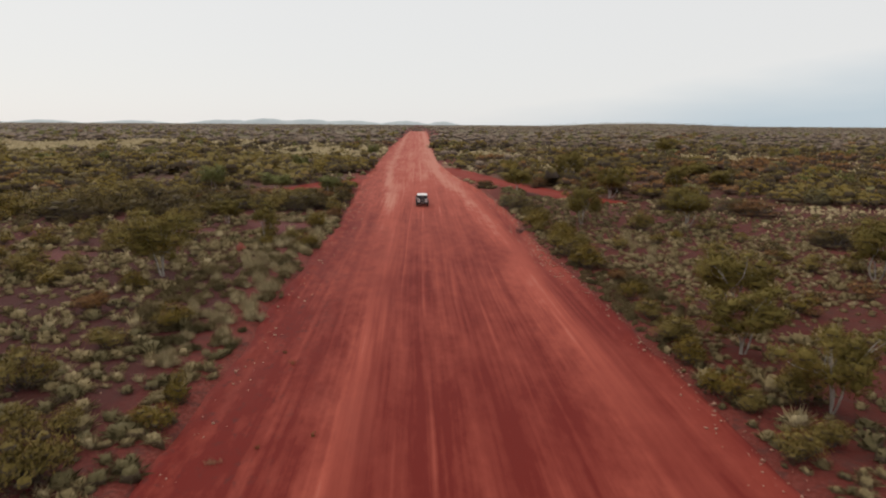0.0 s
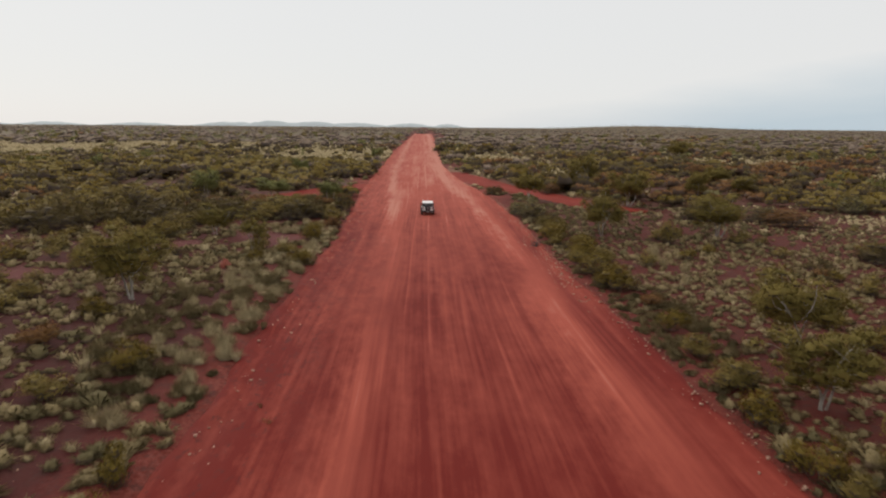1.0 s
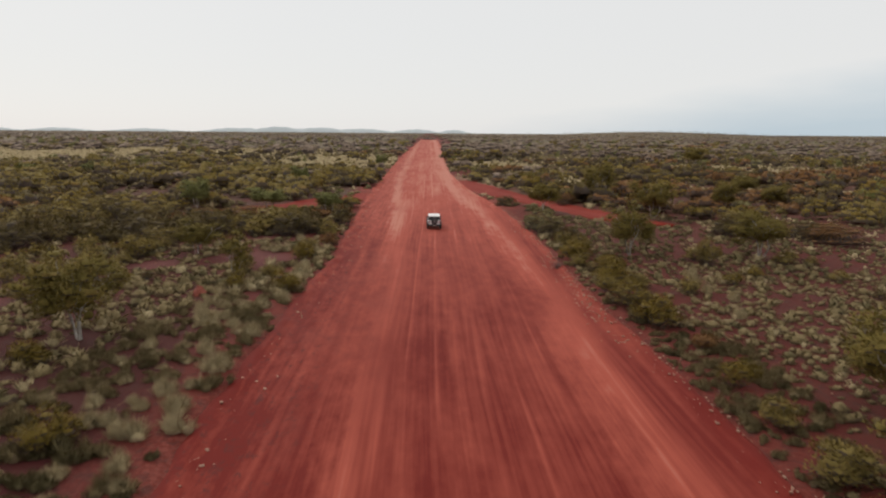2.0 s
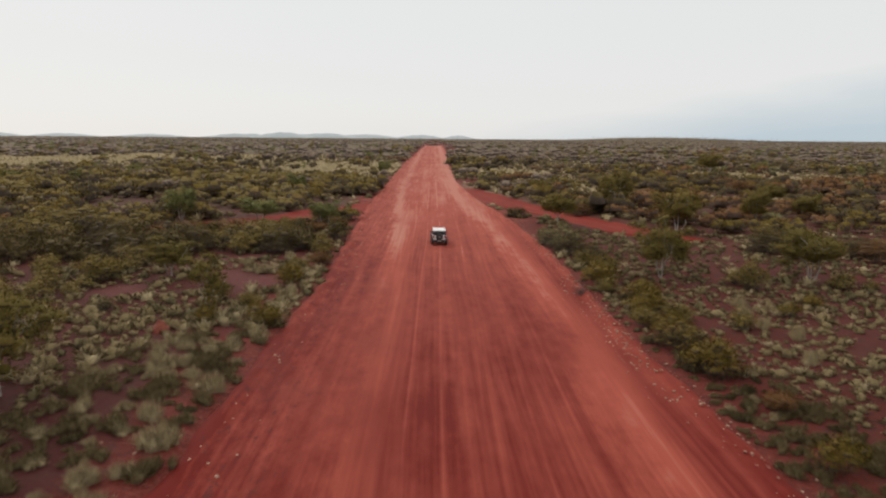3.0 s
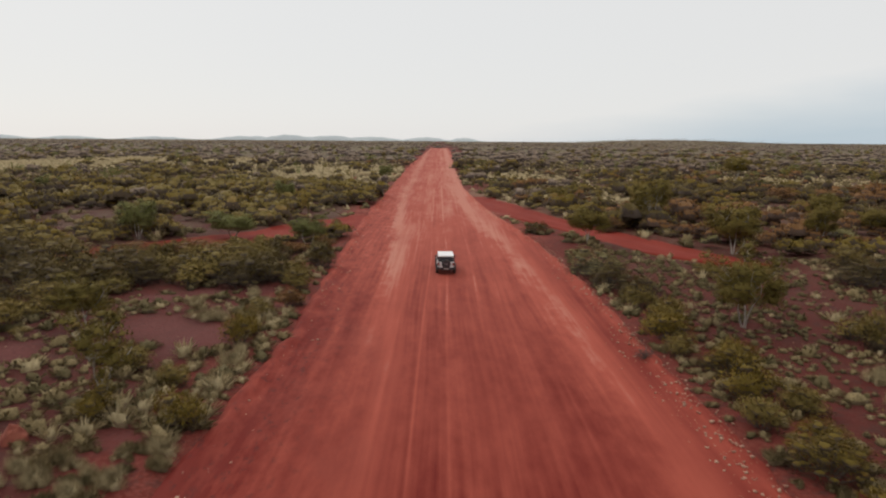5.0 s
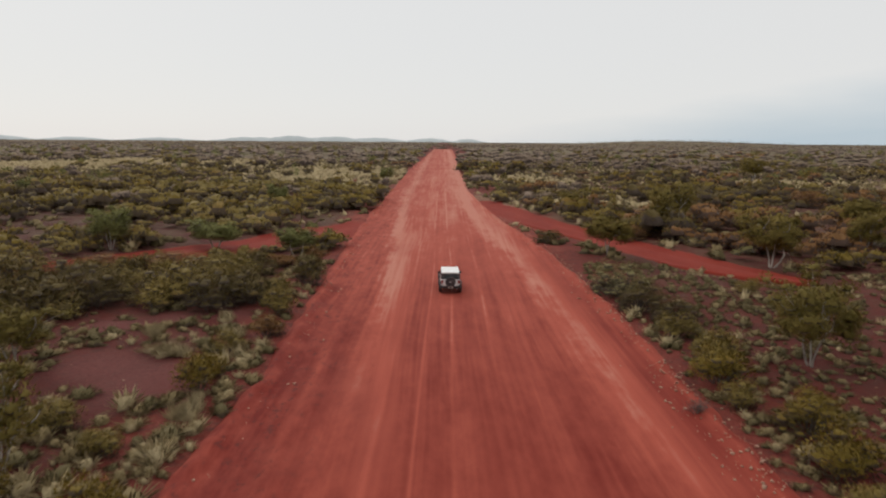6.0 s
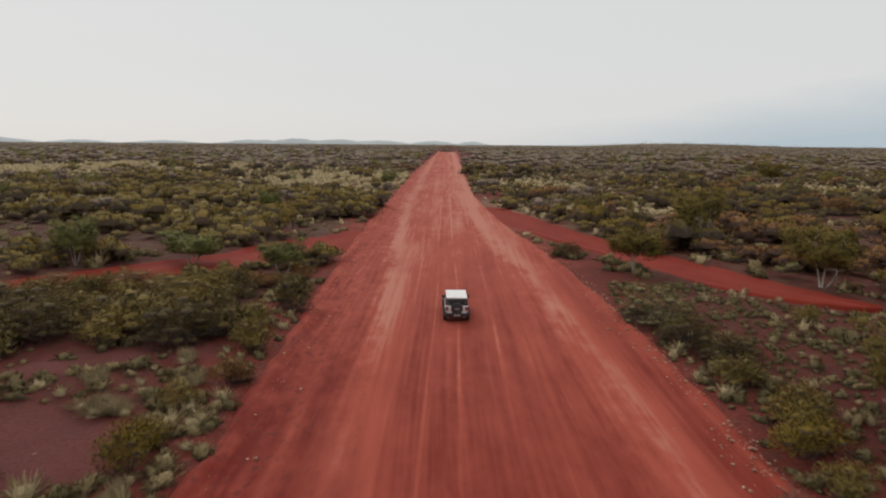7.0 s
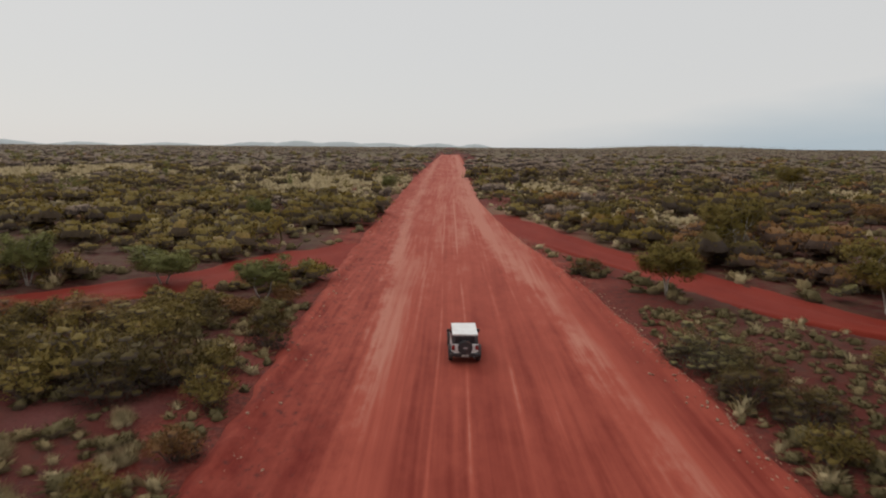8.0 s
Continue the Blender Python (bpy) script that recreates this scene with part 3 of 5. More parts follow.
def tree_meshes(seed, bark, leaf, count=9200, slender=False):
    """A small outback tree about 5 m high and wide: forked pale stems, limbs and leaf clumps."""
    r = np.random.default_rng(seed)
    wood, crown = Pile(), Pile()
    forks = r.integers(2, 4)
    tips = []
    for k in range(forks):
        ang = r.uniform(0, 6.28) if forks == 1 else 6.28 * k / forks + r.uniform(-0.5, 0.5)
        lean = r.uniform(0.3, 0.9)
        fork = np.array([math.cos(ang) * lean, math.sin(ang) * lean, r.uniform(1.5, 2.3)])
        wood.put(*tube(*limb(r, (0.08 * math.cos(ang), 0.08 * math.sin(ang), -0.2), fork, 0.065, 0.045)))
        for _ in range(r.integers(3, 5)):
            a2 = ang + r.uniform(-1.3, 1.3)
            reach = r.uniform(0.5, 1.6)
            tip = fork + np.array([math.cos(a2) * reach, math.sin(a2) * reach, r.uniform(0.2, 2.2)])
            wood.put(*tube(*limb(r, fork, tip, 0.036, 0.015), 5))
            tips.append((tip, r.uniform(0.45, 0.75)))
            for _ in range(2):
                t2 = fork + (tip - fork) * r.uniform(0.5, 0.9) + r.normal(size=3) * np.array([0.55, 0.55, 0.35])
                wood.put(*tube(*limb(r, fork + (tip - fork) * 0.45, t2, 0.022, 0.009), 4))
                tips.append((t2, r.uniform(0.4, 0.75)))
    for _ in range(9 if slender else 31):
        a, out = r.uniform(0, 6.28), math.sqrt(r.uniform(0.02, 1)) * 1.7
        tips.append((np.array([math.cos(a) * out, math.sin(a) * out, (2.3 if slender else 1.55) + r.uniform(0.0, 1.5 if slender else 2.1) * math.sqrt(1 - 0.85 * (out / 1.75) ** 2)]), r.uniform(0.45, 0.78)))
    total = sum(s ** 2 for _, s in tips)
    middle = np.mean([t for t, _ in tips], axis=0)
    for tip, size in tips:
        n = int(count * size ** 2 / total)
        out = in_ball(r, n, 0.35)
        core = lump(r, tip, np.array([0.40, 0.40, 0.28]) * size, 2, 0.35)
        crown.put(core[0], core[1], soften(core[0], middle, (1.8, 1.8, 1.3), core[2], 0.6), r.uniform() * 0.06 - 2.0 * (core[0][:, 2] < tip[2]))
        at = tip + out * np.array([size * 1.1, size * 1.1, size * 0.72])
        crown.put(*sprays(r, at, 0.17 if count > 9000 else 0.21, 0.065 if count > 9000 else 0.085, out + np.array([0, 0, 0.1]), middle - np.array([0, 0, 0.4]), (1.8, 1.8, 1.4), 0.6), r.uniform() * 0.06)
    return wood.mesh("trunk", bark, True), crown.mesh("crown", leaf)


def shrub_meshes(seed, leaf, count=2600, flatness=0.72, leaf_long=0.15, large=False):
    """A many-stemmed bush about 2.4 m wide and 1.7 m high, leafy nearly to the ground."""
    r = np.random.default_rng(seed)
    wood, crown = Pile(), Pile()
    clumps = []
    for k in range(22 if large else r.integers(11, 15)):
        ang, out = r.uniform(0, 6.28), math.sqrt(r.uniform(0, 1)) * 0.85
        clumps.append(((math.cos(ang) * out, math.sin(ang) * out, 0.20 + r.uniform(0.05, 1.2) * math.sqrt(max(0.08, 1 - out ** 2 * 0.85)) * flatness / 0.72), r.uniform(0.30, 0.46) if large else r.uniform(0.40, 0.62)))
    if large:
        for k in range(12):
            ang = 6.28 * k / 12 + r.uniform(-0.2, 0.2)
            clumps.append(((math.cos(ang) * 0.82, math.sin(ang) * 0.82, r.uniform(0.15, 0.35)), r.uniform(0.28, 0.40)))
    total = sum(s ** 2 for _, s in clumps)
    for c, size in clumps:
        wood.put(*tube(*limb(r, (c[0] * 0.12, c[1] * 0.12, -0.15), c, 0.035, 0.012, 0.12, 3), 3))
        n = int(count * size ** 2 / total)
        out = in_ball(r, n, 0.3)
        body = np.array([0.36, 0.36, 0.26]) * size
        core = lump(r, c, body, 2, 0.25) if count > 1000 else dome(r, c, body, 7, 3, 0.25)
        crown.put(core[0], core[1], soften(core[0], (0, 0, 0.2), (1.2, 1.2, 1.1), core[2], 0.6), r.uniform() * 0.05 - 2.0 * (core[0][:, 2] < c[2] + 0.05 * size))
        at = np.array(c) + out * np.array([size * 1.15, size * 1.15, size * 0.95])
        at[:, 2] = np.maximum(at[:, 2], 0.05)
        # low leaves turn to the twig colour that also carries the shade below
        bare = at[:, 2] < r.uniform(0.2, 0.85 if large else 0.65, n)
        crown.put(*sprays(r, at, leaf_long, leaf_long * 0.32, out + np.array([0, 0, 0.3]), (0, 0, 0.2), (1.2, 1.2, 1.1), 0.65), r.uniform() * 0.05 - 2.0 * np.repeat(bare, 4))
    return wood.mesh("woody_base", BARK_DARK, True), crown.mesh("foliage", leaf)


def tuft_mesh(seed, mat, count, height, upright, width=0.03):
    """A grass tussock about 1.1 m across: several tufts grown together."""
    r = np.random.default_rng(seed)
    p = Pile()
    for k in range(5):
        wide, tall = 0.36 * r.uniform(0.75, 1.2), height * r.uniform(0.75, 1.1)
        v, q, soft = blades(r, count // 5, wide, tall, width, upright)
        shift, tint = np.array([*(r.normal(size=2) * 0.17), -0.03]), r.uniform() * 0.05
        p.put(v + shift, q, soften(v + shift, (0, 0, 0), (0.55, 0.55, height), soft, 0.4), tint)
        fill = 0.50 - 0.3 * upright
        body = lump(r, shift, (wide * fill, wide * fill, tall * fill), 2, 0.25)
        p.put(body[0], body[1], soften(body[0], (0, 0, 0), (0.55, 0.55, height), body[2], 0.4), tint - 2.0 * (body[0][:, 2] < 0.12 * height))
    return p.mesh("tussock", mat)


def placed(kind, meshes, names, x, y, wide, tall, base_wide, base_tall, label, category, group, r):
    """One plant: an Empty at its foot that carries its meshes."""
    root = new(kind)
    for nm, me in zip(names, meshes):
        part(nm, me, root)
    s = wide / base_wide
    root.matrix_world = Matrix.LocRotScale((x, y, float(ground_height(x, y))), Euler((0, 0, r.uniform(0, 6.28))), (s, s, tall / base_tall))
    return tagged(root, label, category, group)


# x, y, width and height of the trees and bushes that stand out
TREES = [
    (-20.4, 54.1, 5.4, 5.0), (-15.3, 68.9, 2.9, 3.9), (21.0, 43.8, 5.3, 4.6), (17.9, 35.5, 4.4, 3.5), (18.4, 28.0, 3.8, 3.9),
    (37.5, 53.2, 5.1, 4.6), (32.8, 81.4, 6.0, 4.7), (-34.2, 116.0, 4.2, 4.3), (-24.0, 118.1, 6.2, 3.7), (-14.3, 112.6, 4.2, 3.1),
    (20.1, 82.1, 4.6, 4.9), (31.3, 110.3, 5.7, 5.1), (16.9, 115.1, 4.9, 4.5), (28.8, 130.2, 5.0, 6.0),
]
FAR_TREES = [
    (20.4, 156.4, 3.8, 3.2), (-22.3, 80.6, 3.7, 3.0), (31.1, 139.4, 5.4, 5.3), (-94.0, 176.7, 4.3, 2.9), (-77.7, 174.8, 5.7, 3.1), (-14.2, 218.1, 3.9, 3.6),
    (85.6, 236.7, 7.0, 6.1), (59.4, 143.0, 5.8, 3.9), (56.2, 125.6, 4.6, 3.4), (-26.1, 155.2, 3.8, 4.2), (14.7, 210.8, 1.8, 2.8), (45.0, 118.2, 4.2, 4.7),
]
YELLOW = [
    (-21.1, 50.0, 3.0, 1.3), (-15.1, 40.8, 2.9, 1.6), (-10.9, 26.7, 2.1, 1.0), (-10.8, 29.5, 1.6, 1.3), (14.6, 62.6, 3.9, 2.1), (15.6, 73.7, 3.8, 1.9),
    (14.8, 57.9, 3.6, 2.1), (14.9, 70.4, 3.4, 2.0), (13.9, 79.2, 3.4, 1.9), (43.6, 70.5, 4.5, 1.8), (-11.6, 79.7, 2.1, 1.3), (-11.6, 77.6, 2.4, 2.0),
    (14.3, 34.0, 2.4, 1.5), (14.6, 29.9, 2.5, 1.7), (15.6, 47.5, 2.2, 1.5),
]
OLIVE = [
    (-43.0, 105.4, 8.0, 3.6), (-34.4, 100.4, 6.5, 3.0), (-47.5, 99.0, 7.0, 3.2), (-20.2, 103.4, 5.5, 2.0), (23.9, 98.5, 2.4, 1.3), (39.5, 103.0, 4.5, 2.2),
    (-12.4, 96.6, 2.8, 1.7), (-12.0, 83.4, 2.2, 1.3), (13.9, 66.4, 2.6, 1.5), (13.7, 76.3, 2.2, 1.4), (14.4, 87.2, 2.8, 1.7), (15.2, 42.8, 2.2, 1.3), (-13.0, 70.9, 2.0, 1.2), (-16.0, 73.2, 2.4, 1.4),
    (-31.4, 54.0, 3.4, 2.0), (-27.6, 54.1, 2.5, 1.4), (-17.2, 36.8, 2.7, 1.2), (-18.5, 31.0, 3.1, 2.0), (-13.6, 22.5, 3.0, 2.2), (-14.3, 26.5, 1.6, 1.1),
    (-15.8, 25.9, 2.0, 1.4), (15.0, 38.1, 3.3, 1.4), (14.9, 28.1, 1.6, 1.1), (14.6, 23.8, 2.1, 1.3), (16.4, 24.7, 1.9, 1.2), (-27.5, 79.0, 3.5, 2.4),
    (-27.8, 85.2, 4.5, 2.3), (-11.2, 92.3, 2.7, 1.8), (14.8, 81.6, 3.2, 2.0), (26.1, 77.5, 2.6, 2.6),
]
DARK = [
    (15.6, 90.9, 3.9, 1.9),     (-35.0, 95.5, 6.0, 3.0), (36.0, 95.0, 5.0, 2.4), (40.0, 97.5, 5.0, 2.6), (44.0, 93.0, 6.0, 2.4), (-38.0, 98.5, 6.0, 3.2),
    (-24.6, 93.5, 5.0, 3.0), (-10.9, 100.9, 2.9, 2.6), (-16.4, 93.6, 6.2, 3.0), (14.3, 94.0, 4.0, 2.4), (12.0, 123.0, 3.7, 1.6), (-28.4, 97.1, 7.0, 2.8),
    (-20.4, 96.9, 6.1, 2.3), (43.2, 67.9, 6.0, 2.3), (-42.0, 84.0, 8.0, 3.2), (-31.5, 90.0, 7.0, 2.7),
]
GREY = [(-11.9, 105.5, 2.4, 1.5), (-12.6, 108.8, 2.0, 1.2), (13.9, 98.6, 6.0, 3.0), (61.4, 102.5, 5.2, 3.0)]
RUST = [(-12.2, 110.9, 2.9, 1.3), (-14.9, 107.8, 3.6, 1.3), (-29.8, 106.0, 5.0, 1.5), (-23.4, 105.3, 6.0, 1.9), (-10.6, 86.6, 2.4, 1.4), (45.5, 90.0, 7.9, 2.3), (86.8, 178.6, 8.0, 3.0), (22.5, 127.0, 4.4, 2.0), (64.3, 165.5, 8.0, 2.9), (-21.5, 44.1, 2.6, 1.5)]
STRAW = [
    (-11.2, 44.0, 2.3, 1.4), (-11.9, 41.3, 2.4, 1.2), (-13.2, 33.8, 2.2, 1.2), (-11.3, 38.7, 1.7, 1.0), (-11.1, 48.9, 2.4, 1.4), (-11.0, 54.7, 2.3, 1.3),
    (-12.4, 46.1, 1.9, 1.2), (-14.9, 44.2, 1.3, 1.0), (-12.0, 51.5, 1.6, 1.2), (-15.6, 52.3, 1.6, 0.9), (-12.3, 56.5, 1.4, 0.9), (-14.7, 59.5, 1.9, 0.8),
    (-11.4, 74.5, 2.2, 1.2), (-14.2, 82.5, 1.8, 1.1), (-17.7, 86.5, 2.1, 1.0), (-12.6, 85.9, 2.5, 1.1), (-14.2, 89.8, 1.8, 1.1), (-15.8, 82.7, 3.0, 1.0), (-11.0, 75.4, 1.7, 1.2),
]

r_place = np.random.default_rng(21)
TREE_KINDS = [tree_meshes(s, BARK_PALE, LEAF_GUM) for s in range(6)]
FAR_TREE_KINDS = [tree_meshes(s, BARK_PALE, LEAF_GUM, 6400) for s in range(6, 9)]
SLENDER_KINDS = [tree_meshes(s, BARK_PALE, LEAF_GUM, 3000, True) for s in (12, 13)]
GREEN_TREE_KINDS = [tree_meshes(s, BARK_PALE, LEAF_BLUE, 6400) for s in range(9, 12)]
LIGHT_KINDS = {
    "yellow": [shrub_meshes(22 + s, LEAF_YELLOW, 700, 0.72, 0.20) for s in range(3)],
    "olive": [shrub_meshes(32 + s, LEAF_OLIVE, 700, 0.72, 0.20) for s in range(3)],
    "dark": [shrub_meshes(42 + s, LEAF_DARK, 700, 0.72, 0.20) for s in range(3)],
    "grey": [shrub_meshes(52 + s, LEAF_GREY, 700, 0.72, 0.20) for s in range(2)],
    "rust": [shrub_meshes(62 + s, LEAF_RUST, 700, 0.72, 0.20) for s in range(2)],
}
SHRUB_KINDS = {
    "yellow": [shrub_meshes(20 + s, LEAF_YELLOW) for s in range(3)],
    "olive": [shrub_meshes(30 + s, LEAF_OLIVE) for s in range(4)],
    "dark": [shrub_meshes(40 + s, LEAF_DARK, 2600, 0.72, 0.14) for s in range(3)],
    "grey": [shrub_meshes(50 + s, LEAF_GREY, 2600, 0.72, 0.14) for s in range(2)],
    "rust": [shrub_meshes(60 + s, LEAF_RUST) for s in range(2)],
}
LARGE_KINDS = {
    "yellow": [shrub_meshes(24, LEAF_YELLOW, 9600, 0.72, 0.064, True)],
    "olive": [shrub_meshes(34, LEAF_OLIVE, 9600, 0.72, 0.064, True)],
    "dark": [shrub_meshes(44 + s, LEAF_DARK, 9600, 0.72, 0.064, True) for s in range(2)],
    "grey": [shrub_meshes(54, LEAF_GREY, 9600, 0.72, 0.064, True)],
    "rust": [shrub_meshes(64, LEAF_RUST, 9600, 0.72, 0.064, True)],
}
SHRUB_LABEL = {
    "yellow": "yellow-green rounded bush growing out of red soil",
    "olive": "olive green many-stemmed bush on red soil",
    "dark": "dense dark green spreading bush on red soil",
    "grey": "broad grey-green bush beside the dirt road",
    "rust": "dry rusty brown low bush on red soil",
}
GREEN = [tuft_mesh(75 + s, BLADE_GREEN, 850, 0.42, 0.35, 0.014) for s in range(3)]
SPINIFEX = [tuft_mesh(70 + s, BLADE_SPINIFEX, 850, 0.42, 0.35, 0.014) for s in range(4)]
GRASS = [tuft_mesh(80 + s, BLADE_STRAW, 1100, 0.56, 0.4, 0.010) for s in range(3)]
taken = []
for i, (x, y, w, h) in enumerate(TREES + FAR_TREES):
    kind = SLENDER_KINDS[i % 2] if w < 3.5 or i == 13 else TREE_KINDS[i % 6] if y < 100 else GREEN_TREE_KINDS[i % 3] if x < 0 else FAR_TREE_KINDS[i % 3]
    placed("tree", kind, ("trunk", "crown"), x, y, w, h, 4.5, 3.95, "small gum tree with pale forked trunk and olive crown", "tree", "scattered gum trees", r_place)
    taken.append((x, y, w * 0.25))
for tone, rows in (("yellow", YELLOW), ("olive", OLIVE), ("dark", DARK), ("grey", GREY), ("rust", RUST)):
    for i, (x, y, w, h) in enumerate(rows):
        kinds = LARGE_KINDS[tone] if w > 3.7 else SHRUB_KINDS[tone]
        placed("bush", kinds[i % len(kinds)], ("woody_base", "foliage"), x, y, w, h, 2.5, 1.65, SHRUB_LABEL[tone], "bush", tone + " bushes", r_place)
        taken.append((x, y, w * 0.4))


def tussock(mesh, x, y, wide, tall, base, label, group, r):
    ob = new("grass_tussock", mesh)
    ob.matrix_world = Matrix.LocRotScale((x, y, float(ground_height(x, y))), Euler((0, 0, r.uniform(0, 6.28))), (wide / 1.1, wide / 1.1, tall / base))
    return tagged(ob, label, "grass tussock", group)


STRAW += [(21.6, 68.8, 1.6, 1.5), (22.3, 72.1, 1.5, 1.5), (21.4, 66.2, 1.5, 1.3), (20.8, 59.4, 1.5, 1.2), (22.4, 64.0, 1.4, 1.3), (-7.6, 24.1, 1.0, 0.7)]
for i, (x, y, w, h) in enumerate(STRAW):
    tussock(GRASS[i % 3], x, y, w * 0.92, h * 0.85, 0.60, "clump of tall dry straw-coloured grass by the road", "dry grass clumps", r_place)
    taken.append((x, y, w * 0.5 + 0.7))

# ---------------------------------------------------------------- scatter


def free(x, y, gap=0.5):
    ok = on_way(x, y) < -gap
    for bx, by, br in BARE:
        ok &= np.hypot(x - bx, (y - by)) > br
    return ok


def spread(r, number, y0, y1, side=0.70, margin=9.0):
    """Places on the plain between two distances, as wide as the view opens, evenly by area."""
    y = np.sqrt(r.uniform(max(y0, 0) ** 2, y1 ** 2, number)) if y0 >= 40 else r.uniform(y0, y1, number)
    wide = side * np.maximum(y, 8) + margin
    x = r.uniform(-1, 1, number) * wide
    if y0 < 40:
        keep = r.uniform(0, 1, number) < wide / wide.max()
        x, y = x[keep], y[keep]
    return x, y


def clear_of(x, y, grow=1.0):
    ok = np.ones(len(x), bool)
    for tx, ty, tr in taken:
        ok &= np.hypot(x - tx, y - ty) > tr * grow
    return ok


def scrub_density(x, y):
    """Share of the ground that bushes cover: thin beside the road's start, thick further out, with open grassy flats."""
    patch = value_noise(x, y, 14, 31) * 0.6 + value_noise(x, y, 5, 32) * 0.4
    far = np.clip((y - 78 - np.where(x > 0, 14, 0)) / 14, 0, 1)
    out_left = np.clip((-x - 22) / 10, 0, 1) * np.clip((y - 20) / 20, 0, 1)
    grassy = (x < -8) & (x > -26) & (y < 82)
    base = 0.19 - 0.08 * (x > 0) * (1 - far) - 0.15 * grassy + 0.68 * far + 0.25 * out_left * (1 - far)
    flat = grass_flats(x, y)
    for k in ("west", "east"):
        base = base * np.clip((track_distance(x, y, k) - (3.3 if k == "west" else 3.2)) / (0.9 if k == "west" else 2.6), 0, 1)
    wedge = np.clip((x - 11) / 2, 0, 1) * np.clip((40 - x) / 5, 0, 1) * np.clip((y - 80) / 6, 0, 1) * np.clip((124 - y) / 6, 0, 1) * (y < 240 - 4.2 * x)
    strip = np.clip((x + 16) / 2, 0, 1) * (x < 0) * np.clip((y - 96) / 3, 0, 1) * np.clip((114 - y) / 3, 0, 1)
    base = base * (1 - wedge) * (1 - 0.9 * strip)
    return base * np.clip((patch - 0.36) * 3.8 + 0.3 * far, 0.04, 1) * (1 - 0.96 * flat)


def straw_share(x, y):
    flat = grass_flats(x, y)
    strip = np.exp(-(((y - 94 + 0.1 * (x - 58)) / 3.5) ** 2)) * np.clip((x - 48) / 8, 0, 1)
    verge = np.exp(-((x + 12.5) / 4.0) ** 2) * (y < 82) * (y > 36)
    banks = np.exp(-((np.minimum(track_distance(x, y, "west"), track_distance(x, y, "east")) - 4.3) / 1.3) ** 2) * (np.abs(x) > 17)
    return np.clip(0.10 + 0.8 * flat + 0.3 * banks + 0.8 * strip + 0.28 * verge, 0, 1)


def green_share(x, y):
    """Share of the tussocks that are still green: most of those past the grassy flat on the east side."""
    return 0.15 + 0.65 * np.clip((y - 70) / 10, 0, 1) * np.where(x > 0, 1.0, 0.5) + 0.4 * (x < 0) * np.clip((48 - y) / 10, 0, 1) + 0.35 * (x > 0) * np.clip((34 - y) / 10, 0, 1)


# the last tone is far brown scrub with haze mixed into its colour
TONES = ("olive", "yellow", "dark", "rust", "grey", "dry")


def tone_of(r, x, y):
    far = np.clip((y - 110) / 120, 0, 1)
    near_drift = value_noise(x, y, 9, 41) * 0.6 + value_noise(x, y, 30, 44) * 0.4
    drift = near_drift * (1 - far) + (value_noise(x, y, 60, 42) * 0.6 + value_noise(x, y, 18, 45) * 0.4) * far
    east = 0.16 * (x > 18) * np.clip((y - 100) / 15, 0, 1) * np.clip((190 - y) / 40, 0, 1)
    u = np.clip(0.5 + (drift - 0.5) * 1.1 + r.normal(size=len(x)) * 0.07 + east, 0, 0.999)
    tone = np.where(far > 0.35, np.digitize(u, (0.46, 0.54, 0.68, 0.82)), np.digitize(u, (0.46, 0.58, 0.74, 0.90)))
    # with distance more bushes take the tone paled for haze
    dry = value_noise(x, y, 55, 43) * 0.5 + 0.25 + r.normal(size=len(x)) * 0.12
    rusty = np.exp(-((x - 40) / 17) ** 2 - ((y - 134) / 15) ** 2) > r.uniform(0.15, 1.0, len(x))
    tone = np.where(rusty, 3, tone)
    tone = np.where((tone == 1) & (x < -13) & (x > -48) & (y > 84) & (y < 104), 2, tone)
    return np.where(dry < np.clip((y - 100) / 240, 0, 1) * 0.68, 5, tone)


# bushes near the road: each is a thing of its own
r_near = np.random.default_rng(5)
x, y = spread(r_near, 17000, 12, 128)
keep = (r_near.uniform(0, 1, len(x)) < scrub_density(x, y) * np.where(y > 84, 0.36, 0.50)) & free(x, y, 0.9) & clear_of(x, y, 1.0)
x, y = x[keep], y[keep]
order = np.argsort(np.hypot(x * 0.9, y - 45))
x, y = x[order], y[order]
tones = tone_of(r_near, x, np.minimum(y, 100))
size = np.exp(r_near.normal(size=len(x)) * 0.42) * (1 + 1.1 * np.clip((y - 84) / 8, 0, 1))
size = np.minimum(size, np.where(y < 84, 1.35, 2.6))
size = np.where((x < 0) & (x > -36) & (y > 95) & (y < 117), np.minimum(size, 1.25), size)
single = np.arange(len(x)) < 290
x_rest, y_rest, s_rest = x[~single], y[~single], size[~single] * 0.85
for px, py, k, s in zip(x[single], y[single], tones[single], size[single]):
    tone = TONES[k]
    kinds = SHRUB_KINDS[tone] if max(py - 62, abs(px) / 0.65) < 30 else LIGHT_KINDS[tone]
    placed("bush", kinds[r_near.integers(len(kinds))], ("woody_base", "foliage"), px, py, 1.9 * s, 1.15 * s * r_near.uniform(0.75, 1.25), 2.5, 1.65, SHRUB_LABEL[tone], "bush", tone + " bushes", r_near)


